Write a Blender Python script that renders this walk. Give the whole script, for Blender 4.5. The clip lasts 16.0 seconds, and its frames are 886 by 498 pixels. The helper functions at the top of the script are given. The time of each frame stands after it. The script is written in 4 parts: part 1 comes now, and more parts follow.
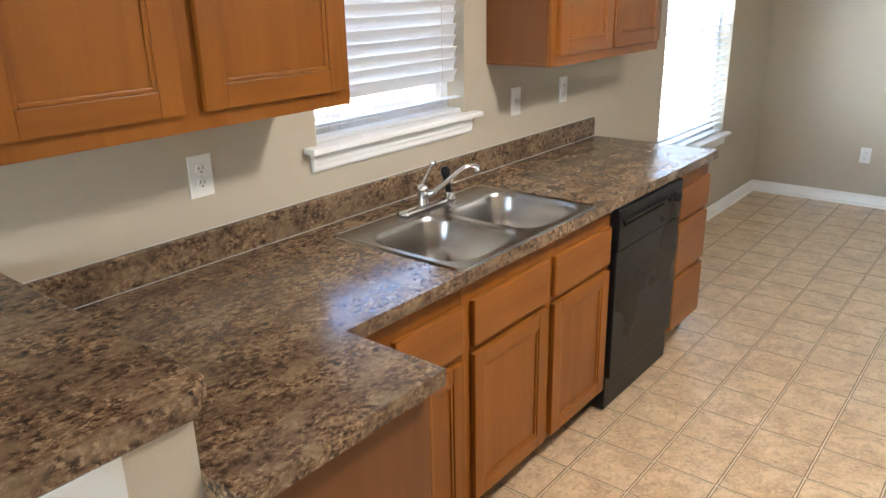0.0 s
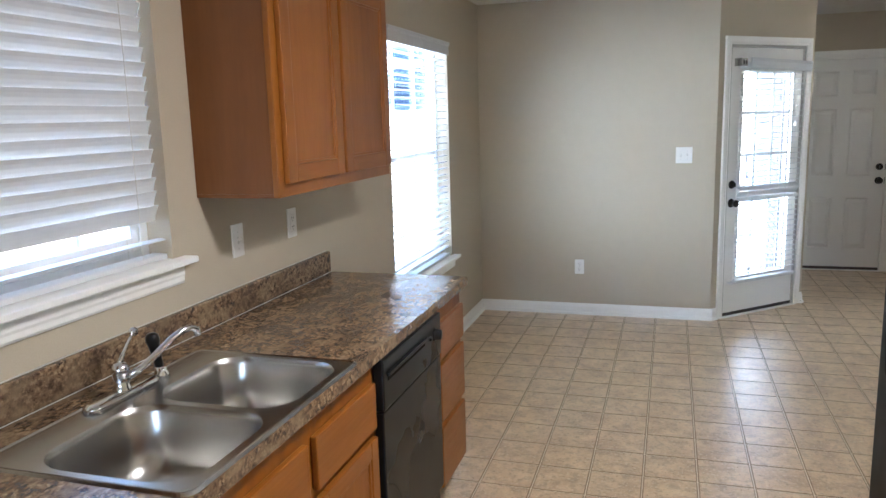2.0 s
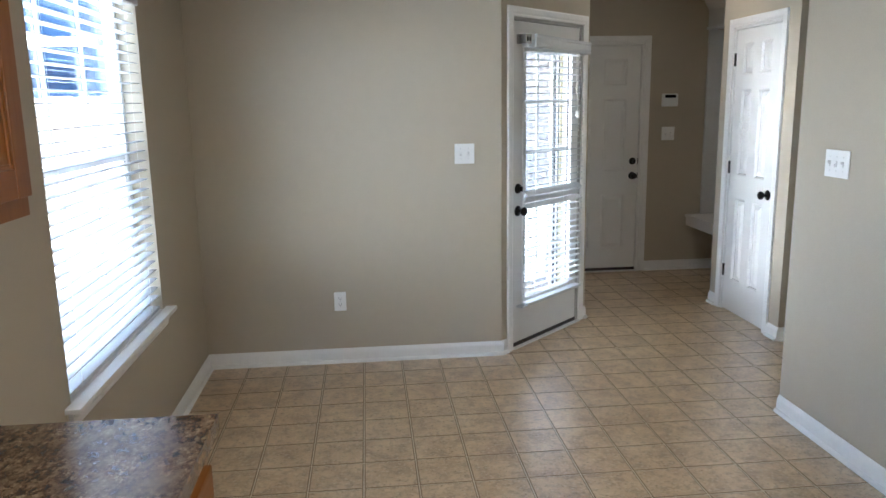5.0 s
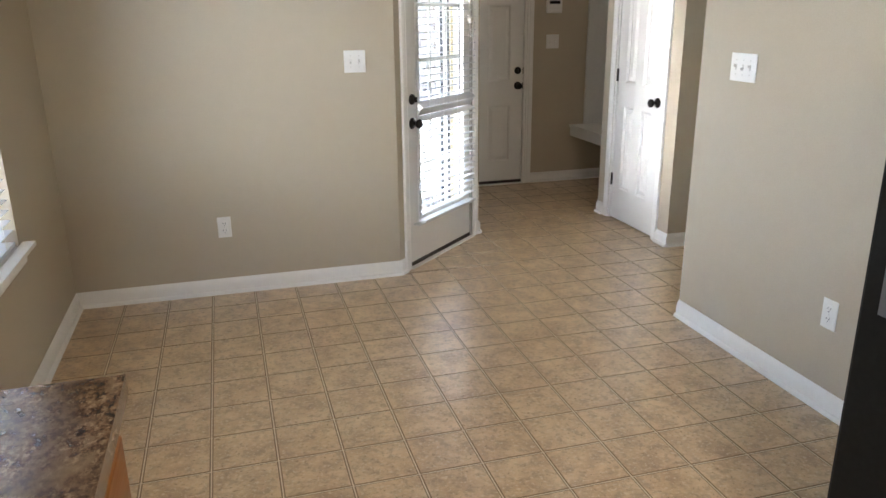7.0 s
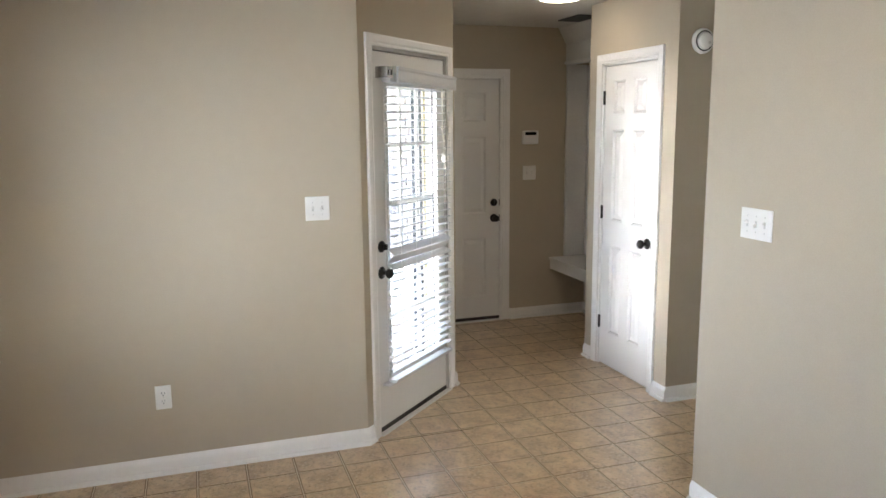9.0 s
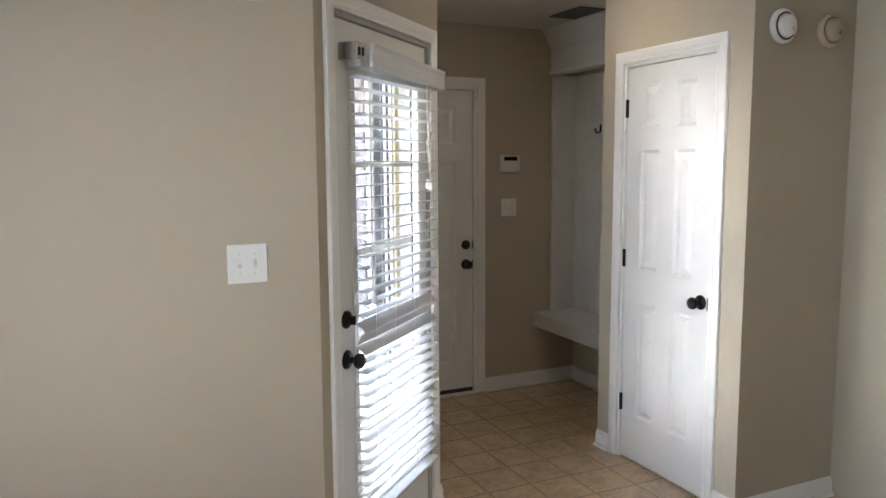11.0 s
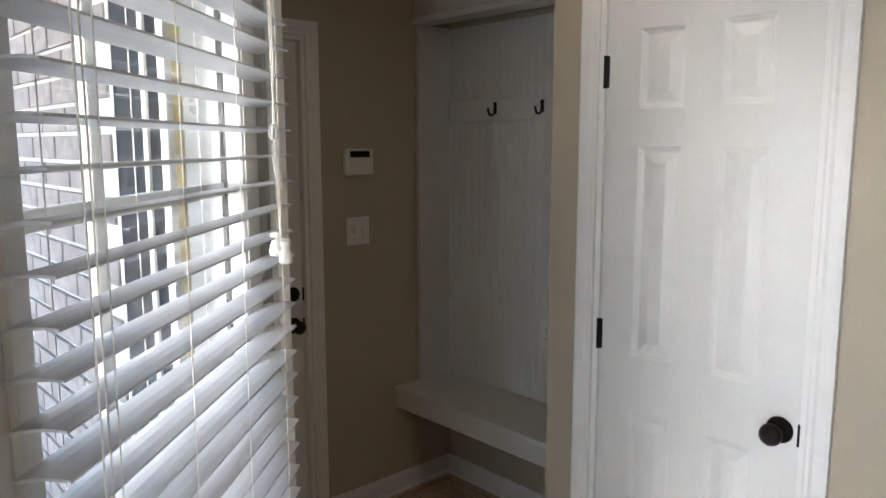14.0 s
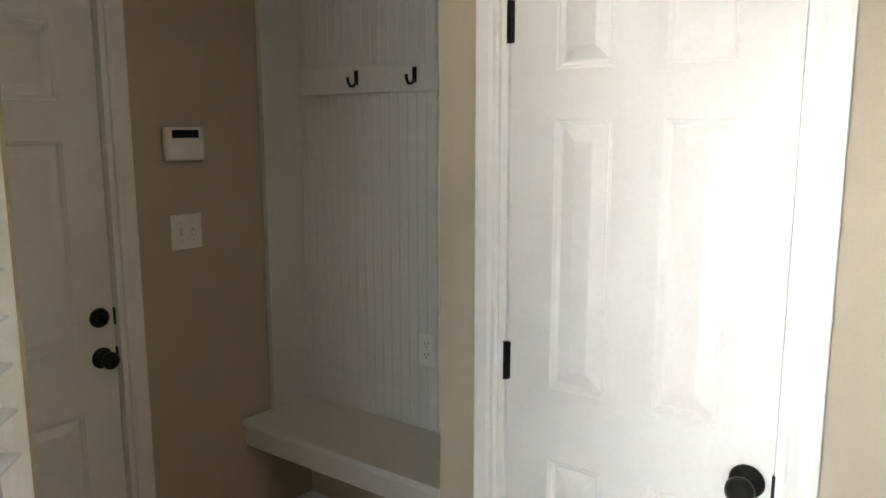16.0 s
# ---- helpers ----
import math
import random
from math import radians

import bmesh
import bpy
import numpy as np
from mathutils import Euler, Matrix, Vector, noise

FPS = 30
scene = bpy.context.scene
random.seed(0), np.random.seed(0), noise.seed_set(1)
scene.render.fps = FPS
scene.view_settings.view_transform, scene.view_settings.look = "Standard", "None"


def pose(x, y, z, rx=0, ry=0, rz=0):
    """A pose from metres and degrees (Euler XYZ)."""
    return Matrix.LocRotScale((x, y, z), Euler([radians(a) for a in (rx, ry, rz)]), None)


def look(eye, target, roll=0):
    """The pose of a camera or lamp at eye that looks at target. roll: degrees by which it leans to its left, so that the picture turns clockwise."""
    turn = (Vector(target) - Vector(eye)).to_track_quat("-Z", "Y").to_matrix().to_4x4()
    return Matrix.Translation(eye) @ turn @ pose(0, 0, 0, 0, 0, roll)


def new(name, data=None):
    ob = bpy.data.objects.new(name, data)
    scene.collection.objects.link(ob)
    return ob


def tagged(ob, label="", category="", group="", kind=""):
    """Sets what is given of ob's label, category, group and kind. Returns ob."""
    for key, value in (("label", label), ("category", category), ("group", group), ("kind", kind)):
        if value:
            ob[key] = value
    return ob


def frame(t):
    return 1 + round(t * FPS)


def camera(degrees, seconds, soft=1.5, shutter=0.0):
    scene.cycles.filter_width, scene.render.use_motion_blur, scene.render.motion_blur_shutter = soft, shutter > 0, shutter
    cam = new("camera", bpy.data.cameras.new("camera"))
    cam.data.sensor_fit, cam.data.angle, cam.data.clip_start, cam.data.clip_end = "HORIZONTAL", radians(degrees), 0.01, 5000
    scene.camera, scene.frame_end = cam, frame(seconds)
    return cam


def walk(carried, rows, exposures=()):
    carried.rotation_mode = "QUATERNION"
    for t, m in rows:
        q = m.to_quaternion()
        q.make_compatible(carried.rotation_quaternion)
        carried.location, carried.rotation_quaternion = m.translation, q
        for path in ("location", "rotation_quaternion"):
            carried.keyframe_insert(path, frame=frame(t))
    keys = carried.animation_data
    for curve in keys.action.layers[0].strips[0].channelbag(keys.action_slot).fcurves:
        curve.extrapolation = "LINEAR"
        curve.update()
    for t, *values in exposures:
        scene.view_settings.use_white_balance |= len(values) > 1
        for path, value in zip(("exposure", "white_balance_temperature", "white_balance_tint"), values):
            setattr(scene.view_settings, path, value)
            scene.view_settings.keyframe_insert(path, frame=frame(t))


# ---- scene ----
cam = camera(61.5, 16.0)

# camera: seconds, eye, target, roll
PATH = [
    (0, (1.796, -6.281, 1.647), (0.604, -4.819, 0.982), -1.2),
    (0.5, (1.804, -6.257, 1.646), (0.647, -4.713, 1.119), -1.2),
    (1, (1.767, -6.184, 1.603), (0.745, -4.519, 1.173), -1.3),
    (1.5, (1.603, -6.033, 1.598), (0.793, -4.243, 1.224), -1.6),
    (2, (1.468, -5.85, 1.586), (0.889, -3.968, 1.236), -1.6),
    (2.5, (1.374, -5.576, 1.575), (0.998, -3.642, 1.229), -1.4),
    (3, (1.267, -5.322, 1.56), (1.03, -3.366, 1.218), -1.6),
    (5.5, (0.938, -4.251, 1.563), (1.238, -2.32, 1.138), -0.8),
    (6, (0.886, -4.17, 1.541), (1.29, -2.27, 1.063), -0.8),
    (6.5, (0.858, -4.153, 1.498), (1.336, -2.291, 0.949), -0.7),
    (7, (0.865, -4.143, 1.514), (1.39, -2.312, 0.904), -0.6),
    (7.5, (0.864, -4.114, 1.546), (1.423, -2.298, 0.922), -0.6),
    (8, (0.886, -4.04, 1.611), (1.468, -2.21, 1.052), -0.6),
    (8.5, (0.968, -3.873, 1.679), (1.568, -2.016, 1.24), -0.7),
    (9, (1.006, -3.637, 1.654), (1.625, -1.765, 1.324), -0.6),
    (11.5, (1.25, -1.912, 1.555), (2.169, -0.151, 1.326), -0.4),
    (12, (1.344, -1.576, 1.566), (2.361, 0.129, 1.325), -0.3),
    (12.5, (1.404, -1.267, 1.57), (2.513, 0.378, 1.314), -0.2),
    (13, (1.536, -0.987, 1.559), (2.724, 0.598, 1.288), -0.2),
    (13.5, (1.709, -0.728, 1.613), (2.97, 0.8, 1.337), -0.1),
    (14, (1.82, -0.5, 1.618), (3.147, 0.97, 1.336), -0.1),
    (14.5, (1.916, -0.319, 1.634), (3.301, 1.096, 1.35), -0.1),
    (15, (2.059, -0.196, 1.642), (3.507, 1.154, 1.36), -0.1),
    (15.5, (2.149, -0.107, 1.646), (3.662, 1.17, 1.359), -0.1),
    (16, (2.182, -0.082, 1.59), (3.77, 1.091, 1.269), -0.1),
]
EXPOSURES = [(0.0, 5.22, 5900, 10), (0.6, 5.2, 5900, 10), (1.0, 5.1, 5800, 10), (1.5, 4.88, 5550, 10), (3.0, 4.95, 5650, 10), (5.5, 4.42, 6000, 10), (6.5, 4.52, 6450, 12), (7.5, 4.78, 6550, 13), (9.0, 4.74, 6500, 13), (11.5, 4.24, 6400, 14), (13.5, 3.85, 6450, 14), (14.5, 3.8, 6600, 13), (16.0, 4.4, 6900, 12)]
walk(cam, [(t, look(eye, target, roll)) for t, eye, target, roll in PATH], EXPOSURES)

# ---- world, sun and large lights ----
world = bpy.data.worlds.new("world")
scene.world = world
world.use_nodes = True
_nt = world.node_tree
_sky = _nt.nodes.new("ShaderNodeTexSky")
_sky.sky_type = "NISHITA"
_sky.sun_disc = False
SUN_EL, SUN_AZ = 52.0, 130.0          # degrees; azimuth clockwise from +y
_sky.sun_elevation, _sky.sun_rotation = radians(SUN_EL), radians(SUN_AZ)
_nt.links.new(_sky.outputs[0], _nt.nodes["Background"].inputs[0])
_nt.nodes["Background"].inputs[1].default_value = 0.13


def sun_lamp(strength):
    data = bpy.data.lights.new("sun", "SUN")
    data.energy, data.angle, data.color = strength, radians(0.5), (1.0, 0.95, 0.87)
    ob = new("sun", data)
    e, a = radians(SUN_EL), radians(SUN_AZ)
    d = Vector((math.sin(a) * math.cos(e), math.cos(a) * math.cos(e), math.sin(e)))
    ob.matrix_world = look(d * 30, (0, 0, 0))


def fill_lamp(name, eye, target, w, h, watts, colour=(0.86, 0.93, 1.0), spread=180):
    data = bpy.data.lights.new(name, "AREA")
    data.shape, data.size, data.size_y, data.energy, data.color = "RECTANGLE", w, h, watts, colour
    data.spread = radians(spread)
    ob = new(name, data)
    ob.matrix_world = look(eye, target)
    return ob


sun_lamp(3.4)
# added fill from behind the camera, set in an assumed far opening
fill_lamp("fill_living_room", (1.43, -9.25, 1.45), (1.43, -6, 1.3), 0.95, 1.05, 0.6, (0.95, 0.97, 1.0))
# added lamp outside the tall window, kept out of sight, boosts its daylight
fill_lamp("fill_tall_window", (-0.40, -1.76, 1.30), (1.0, -1.76, 1.33), 1.15, 1.30, 2.4, (0.80, 0.90, 1.0))
# added narrow beam through the patio door, out of sight, lifts the closet door
fill_lamp("fill_beam_closet_door", (1.45, 0.42, 1.10), (3.5, 0.34, 1.08), 0.30, 1.40, 0.27, (1.0, 0.98, 0.95), 28)
# added lamp panel behind the lower lite gives the glow on the floor
fill_lamp("fill_patio_door_low", (2.02, 0.44, 0.60), (2.72, -0.29, 0.56), 0.52, 0.50, 0.34, (0.86, 0.93, 1.0), 150)


# ---- materials ----
def nodes_of(name):
    m = bpy.data.materials.new(name)
    m.use_nodes = True
    return m, m.node_tree, m.node_tree.nodes["Principled BSDF"]


def coords(nt, scale=(1, 1, 1), kind="Object", rot=(0, 0, 0)):
    tc, mp = nt.nodes.new("ShaderNodeTexCoord"), nt.nodes.new("ShaderNodeMapping")
    mp.inputs["Scale"].default_value = scale
    mp.inputs["Rotation"].default_value = rot
    nt.links.new(tc.outputs[kind], mp.inputs["Vector"])
    return mp.outputs[0]


def noise_tex(nt, vec, scale, detail=4.0, rough=0.55, dist=0.0):
    n = nt.nodes.new("ShaderNodeTexNoise")
    n.inputs["Scale"].default_value, n.inputs["Detail"].default_value = scale, detail
    n.inputs["Roughness"].default_value, n.inputs["Distortion"].default_value = rough, dist
    nt.links.new(vec, n.inputs["Vector"])
    return n.outputs["Fac"]


def ramp(nt, fac, stops):
    r = nt.nodes.new("ShaderNodeValToRGB")
    els = r.color_ramp.elements
    while len(els) < len(stops):
        els.new(0.5)
    for e, (p, c) in zip(els, stops):
        e.position, e.color = p, (*c, 1) if len(c) == 3 else c
    nt.links.new(fac, r.inputs[0])
    return r.outputs[0]


def mix(nt, fac, a, b, blend="MIX"):
    m = nt.nodes.new("ShaderNodeMix")
    m.data_type, m.blend_type = "RGBA", blend
    for sock, v in ((m.inputs[0], fac), (m.inputs[6], a), (m.inputs[7], b)):
        if hasattr(v, "is_linked"):
            nt.links.new(v, sock)
        elif isinstance(v, (int, float)):
            sock.default_value = v
        else:
            sock.default_value = (*v, 1)
    return m.outputs[2]


def bump(nt, bsdf, height, strength, distance=0.002):
    b = nt.nodes.new("ShaderNodeBump")
    b.inputs["Strength"].default_value, b.inputs["Distance"].default_value = strength, distance
    nt.links.new(height, b.inputs["Height"])
    nt.links.new(b.outputs[0], bsdf.inputs["Normal"])


def grey(v):
    return (v, v, v)


def plain(name, col, rough=0.5, metal=0.0, grain=0.06, scale=60, relief=0.0, spec=0.5, kind="Object"):
    """A painted or moulded surface with slight mottling and relief."""
    m, nt, b = nodes_of(name)
    v = coords(nt, kind=kind)
    n1, n2 = noise_tex(nt, v, scale), noise_tex(nt, v, scale / 14, 3)
    lo, hi = [c * (1 - grain) for c in col], [min(1, c * (1 + grain)) for c in col]
    c1 = ramp(nt, n1, [(0.3, lo), (0.7, hi)])
    c2 = ramp(nt, n2, [(0.3, grey(1 - grain)), (0.7, grey(1.0))])
    nt.links.new(mix(nt, 1.0, c1, c2, "MULTIPLY"), b.inputs["Base Color"])
    nt.links.new(ramp(nt, n2, [(0.25, grey(max(0, rough - 0.06))), (0.75, grey(min(1, rough + 0.06)))]), b.inputs["Roughness"])
    b.inputs["Metallic"].default_value, b.inputs["Specular IOR Level"].default_value = metal, spec
    if relief:
        bump(nt, b, n1, relief)
    return m


def wood(name, dark, light, axis="z", rough=0.33, scale=1.0):
    """Stained maple: long soft figure along one axis, fine pores."""
    m, nt, b = nodes_of(name)
    s = {"x": (1.2, 14, 14), "y": (14, 1.2, 14), "z": (14, 14, 1.2)}[axis]
    v = coords(nt, [k * scale for k in s])
    info = nt.nodes.new("ShaderNodeObjectInfo")
    add = nt.nodes.new("ShaderNodeVectorMath")
    add.operation = "ADD"
    nt.links.new(v, add.inputs[0])
    nt.links.new(info.outputs["Random"], add.inputs[1])
    v = add.outputs[0]
    big, fine = noise_tex(nt, v, 0.55, 5, 0.6, 0.6), noise_tex(nt, v, 7, 6, 0.7, 0.2)
    c = ramp(nt, big, [(0.28, dark), (0.5, [(p + q) / 2 for p, q in zip(dark, light)]), (0.75, light)])
    c = mix(nt, 1.0, c, ramp(nt, fine, [(0.3, grey(0.92)), (0.65, grey(1.0))]), "MULTIPLY")
    c = mix(nt, 1.0, c, ramp(nt, noise_tex(nt, coords(nt), 5, 2), [(0.3, grey(0.9)), (0.7, grey(1.0))]), "MULTIPLY")
    nt.links.new(c, b.inputs["Base Color"])
    nt.links.new(ramp(nt, fine, [(0.2, grey(rough + 0.1)), (0.8, grey(rough - 0.05))]), b.inputs["Roughness"])
    b.inputs["Specular IOR Level"].default_value = 0.35
    bump(nt, b, fine, 0.08, 0.001)
    return m


def laminate(name):
    """Brown granite-look laminate: tan, umber and grey-black flecks."""
    m, nt, b = nodes_of(name)
    v = coords(nt, (1.25, 0.85, 1.1))
    n1, n2, n3 = noise_tex(nt, v, 54, 6, 0.66, 0.3), noise_tex(nt, v, 95, 4, 0.65), noise_tex(nt, v, 8, 3)
    base = ramp(nt, n1, [(0.36, (0.020, 0.012, 0.009)), (0.44, (0.085, 0.050, 0.030)), (0.53, (0.205, 0.128, 0.070)),
                         (0.62, (0.25, 0.172, 0.102)), (0.74, (0.15, 0.10, 0.066))])
    c = mix(nt, ramp(nt, n2, [(0.54, grey(0)), (0.63, grey(0.8))]), base, (0.42, 0.30, 0.18))
    c = mix(nt, ramp(nt, n2, [(0.35, grey(0.7)), (0.44, grey(0))]), c, (0.035, 0.022, 0.018))
    c = mix(nt, ramp(nt, n3, [(0.42, grey(0.55)), (0.56, grey(0))]), c, (0.075, 0.048, 0.032))
    c = mix(nt, ramp(nt, noise_tex(nt, v, 13, 3), [(0.5, grey(0)), (0.64, grey(0.5))]), c, (0.27, 0.195, 0.115))
    nt.links.new(c, b.inputs["Base Color"])
    nt.links.new(ramp(nt, n1, [(0.3, grey(0.20)), (0.7, grey(0.22))]), b.inputs["Roughness"])
    bump(nt, b, n3, 0.01, 0.0003)
    return m


def vinyl_tile(name):
    """Embossed tan vinyl tile, each a little different."""
    m, nt, b = nodes_of(name)
    info = nt.nodes.new("ShaderNodeObjectInfo")
    geo = nt.nodes.new("ShaderNodeNewGeometry")
    rnd = nt.nodes.new("ShaderNodeMath")
    rnd.operation = "ADD"
    nt.links.new(info.outputs["Random"], rnd.inputs[0])
    nt.links.new(geo.outputs["Random Per Island"], rnd.inputs[1])
    tc = nt.nodes.new("ShaderNodeNewGeometry")
    v = tc.outputs["Position"]
    n1, n2, n3 = noise_tex(nt, v, 8, 5, 0.6, 0.5), noise_tex(nt, v, 70, 5, 0.65, 0.4), noise_tex(nt, v, 26, 4, 0.6, 0.4)
    c = ramp(nt, n1, [(0.34, (0.46, 0.300, 0.165)), (0.5, (0.61, 0.428, 0.246)), (0.66, (0.72, 0.535, 0.328))])
    c = mix(nt, ramp(nt, n3, [(0.36, grey(0.45)), (0.50, grey(0))]), c, (0.27, 0.18, 0.10))
    c = mix(nt, ramp(nt, n2, [(0.55, grey(0)), (0.64, grey(0.75))]), c, (0.74, 0.61, 0.43))
    c = mix(nt, ramp(nt, n2, [(0.35, grey(0.55)), (0.43, grey(0))]), c, (0.27, 0.18, 0.10))
    tint = ramp(nt, rnd.outputs[0], [(0.0, grey(0.92)), (1.0, grey(1.0))])
    nt.links.new(mix(nt, 1.0, c, tint, "MULTIPLY"), b.inputs["Base Color"])
    nt.links.new(ramp(nt, n2, [(0.3, grey(0.26)), (0.7, grey(0.38))]), b.inputs["Roughness"])
    b.inputs["Coat Weight"].default_value, b.inputs["Coat Roughness"].default_value = 0.85, 0.29
    bump(nt, b, n3, 0.14, 0.0015)
    return m


def steel(name, col=(0.46, 0.45, 0.44), rough=0.30):
    m, nt, b = nodes_of(name)
    n = noise_tex(nt, coords(nt), 3, 2)
    nt.links.new(ramp(nt, n, [(0.3, [c * 0.97 for c in col]), (0.7, col)]), b.inputs["Base Color"])
    b.inputs["Roughness"].default_value, b.inputs["Metallic"].default_value = rough, 1.0
    return m


def glass(name):
    m, nt, b = nodes_of(name)
    b.inputs["Transmission Weight"].default_value, b.inputs["Roughness"].default_value = 1.0, 0.0
    b.inputs["Base Color"].default_value, b.inputs["IOR"].default_value = (0.96, 0.98, 0.97, 1), 1.45
    return m


def glow(name, col, strength):
    m, nt, b = nodes_of(name)
    b.inputs["Base Color"].default_value = (*col, 1)
    b.inputs["Emission Color"].default_value = (*col, 1)
    b.inputs["Emission Strength"].default_value = strength
    return m


PAINT = plain("wall_paint_beige", (0.50, 0.437, 0.337), 0.72, grain=0.03, scale=220, relief=0.12, spec=0.3)
CEIL = plain("ceiling_paint", (0.70, 0.68, 0.64), 0.9, grain=0.05, scale=120, relief=0.5, spec=0.2)
WHITE = plain("trim_paint_white", (0.86, 0.85, 0.825), 0.34, grain=0.02, scale=40, relief=0.03)
# white jamb paint greyed, so shade on the patio door reveal is in the colour
JAMBGREY = plain("greyed_jamb_paint", (0.46, 0.45, 0.43), 0.6, grain=0.06, scale=30)
DOORWHITE = plain("door_paint_white", (0.80, 0.79, 0.765), 0.42, grain=0.02, scale=90, relief=0.06)
NOOKWHITE = plain("beadboard_paint", (0.74, 0.73, 0.70), 0.45, grain=0.03, scale=50)
SLAT = plain("blind_white", (0.66, 0.67, 0.685), 0.42, grain=0.02, scale=30)
CORD = plain("blind_cord_cotton", (0.80, 0.78, 0.72), 0.8, grain=0.08, scale=400)
TOGGLEGREY = plain("toggle_recess", (0.62, 0.61, 0.58), 0.4, grain=0.02)
PLATE = plain("switch_plate_plastic", (0.84, 0.83, 0.80), 0.3, grain=0.015, scale=30)
DARKSLOT = plain("dark_slot", (0.012, 0.011, 0.010), 0.7, spec=0.04)
BRONZE = plain("oil_rubbed_bronze", (0.018, 0.014, 0.012), 0.34, metal=0.7, grain=0.2, scale=50)
THRESH = plain("dark_threshold", (0.03, 0.022, 0.018), 0.5, grain=0.2)
MAPLE_V = wood("maple_vertical", (0.205, 0.066, 0.0075), (0.328, 0.115, 0.015), "z")
MAPLE_H = wood("maple_horizontal", (0.205, 0.066, 0.0075), (0.328, 0.115, 0.015), "y")
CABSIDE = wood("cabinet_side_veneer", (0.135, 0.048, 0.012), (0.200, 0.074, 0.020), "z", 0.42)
CABIN = plain("cabinet_shadow_gap", (0.10, 0.04, 0.015), 0.7)
LAM = laminate("granite_laminate")
TILE = vinyl_tile("vinyl_tile")
TILEEDGE = plain("vinyl_tile_edge", (0.27, 0.18, 0.10), 0.45, grain=0.15, scale=60)
GROUT = plain("vinyl_joint", (0.80, 0.68, 0.50), 0.55, grain=0.12, scale=90)
STEEL = steel("brushed_steel", (0.44, 0.43, 0.41), 0.26)
CHROME = steel("chrome", (0.66, 0.66, 0.66), 0.10)
BLACK = plain("black_appliance", (0.007, 0.007, 0.007), 0.30, grain=0.15, scale=40, spec=0.22)
BLACKTEX = plain("black_textured_side", (0.009, 0.009, 0.010), 0.5, grain=0.2, scale=260, relief=0.7, spec=0.10)
BLACKSTEEL = plain("black_fridge_front", (0.014, 0.0132, 0.0122), 0.38, grain=0.1, scale=50, spec=0.05)
GREYTRIM = plain("grey_dispenser_trim", (0.14, 0.142, 0.145), 0.30, metal=0.6, grain=0.08)
GREYPANEL = plain("dispenser_panel", (0.055, 0.053, 0.05), 0.35, grain=0.1)
GLASS = glass("clear_glass")


# ---- mesh helpers ----
def mesh_ob(name, bm, mat, parent=None, label="", smooth=False):
    me = bpy.data.meshes.new(name)
    bm.normal_update()
    bm.to_mesh(me)
    bm.free()
    for m in (mat if isinstance(mat, (list, tuple)) else [mat]):
        me.materials.append(m)
    if smooth:
        for p in me.polygons:
            p.use_smooth = True
    ob = new(name, me)
    if parent:
        ob.parent = parent
    if label:
        ob["label"] = label
    return ob


def part(name, bm, mat, parent, label="", smooth=False):
    return mesh_ob(name, bm, mat, parent, label, smooth)


def thing(name, m, label, category, group="", kind=""):
    ob = new(name)
    ob.empty_display_size = 0.05
    ob.matrix_world = m
    return tagged(ob, label, category, group, kind)


def setting(name, bm, mat, label, category="", parent=None):
    return tagged(mesh_ob(name, bm, mat, parent), label, category or name.split("_")[0], kind="structure")


def box(bm, x0, x1, y0, y1, z0, z1, bev=0.0, seg=2):
    vs = bmesh.ops.create_cube(bm, size=1.0)["verts"]
    for v in vs:
        v.co = Vector((x0 + (v.co.x + 0.5) * (x1 - x0), y0 + (v.co.y + 0.5) * (y1 - y0), z0 + (v.co.z + 0.5) * (z1 - z0)))
    if bev:
        es = list({e for v in vs for e in v.link_edges})
        bmesh.ops.bevel(bm, geom=es, offset=bev, segments=seg, affect="EDGES", profile=0.6)
    return bm


def boxes(*rows, bev=0.0):
    bm = bmesh.new()
    for r in rows:
        box(bm, *r, bev=bev)
    return bm


def tube(bm, a, b, r0, r1=None, n=12):
    a, b = Vector(a), Vector(b)
    d = b - a
    m = Matrix.Translation((a + b) / 2) @ d.to_track_quat("Z", "Y").to_matrix().to_4x4()
    bmesh.ops.create_cone(bm, cap_ends=True, segments=n, radius1=r0, radius2=r0 if r1 is None else r1, depth=d.length, matrix=m)
    return bm


def lathe(bm, prof, m=None, n=20):
    """Turn a profile of (radius, height) round z; open ends are capped at radius 0."""
    m = m or Matrix()
    rings = []
    for r, z in prof:
        if r < 1e-6:
            rings.append([bm.verts.new(m @ Vector((0, 0, z)))])
        else:
            rings.append([bm.verts.new(m @ Vector((r * math.cos(2 * math.pi * i / n), r * math.sin(2 * math.pi * i / n), z))) for i in range(n)])
    for p, q in zip(rings, rings[1:]):
        for i in range(n):
            j = (i + 1) % n
            if len(p) == 1 and len(q) == 1:
                continue
            if len(p) == 1:
                bm.faces.new((p[0], q[j], q[i]))
            elif len(q) == 1:
                bm.faces.new((p[i], p[j], q[0]))
            else:
                bm.faces.new((p[i], p[j], q[j], q[i]))
    bmesh.ops.recalc_face_normals(bm, faces=bm.faces)
    return bm


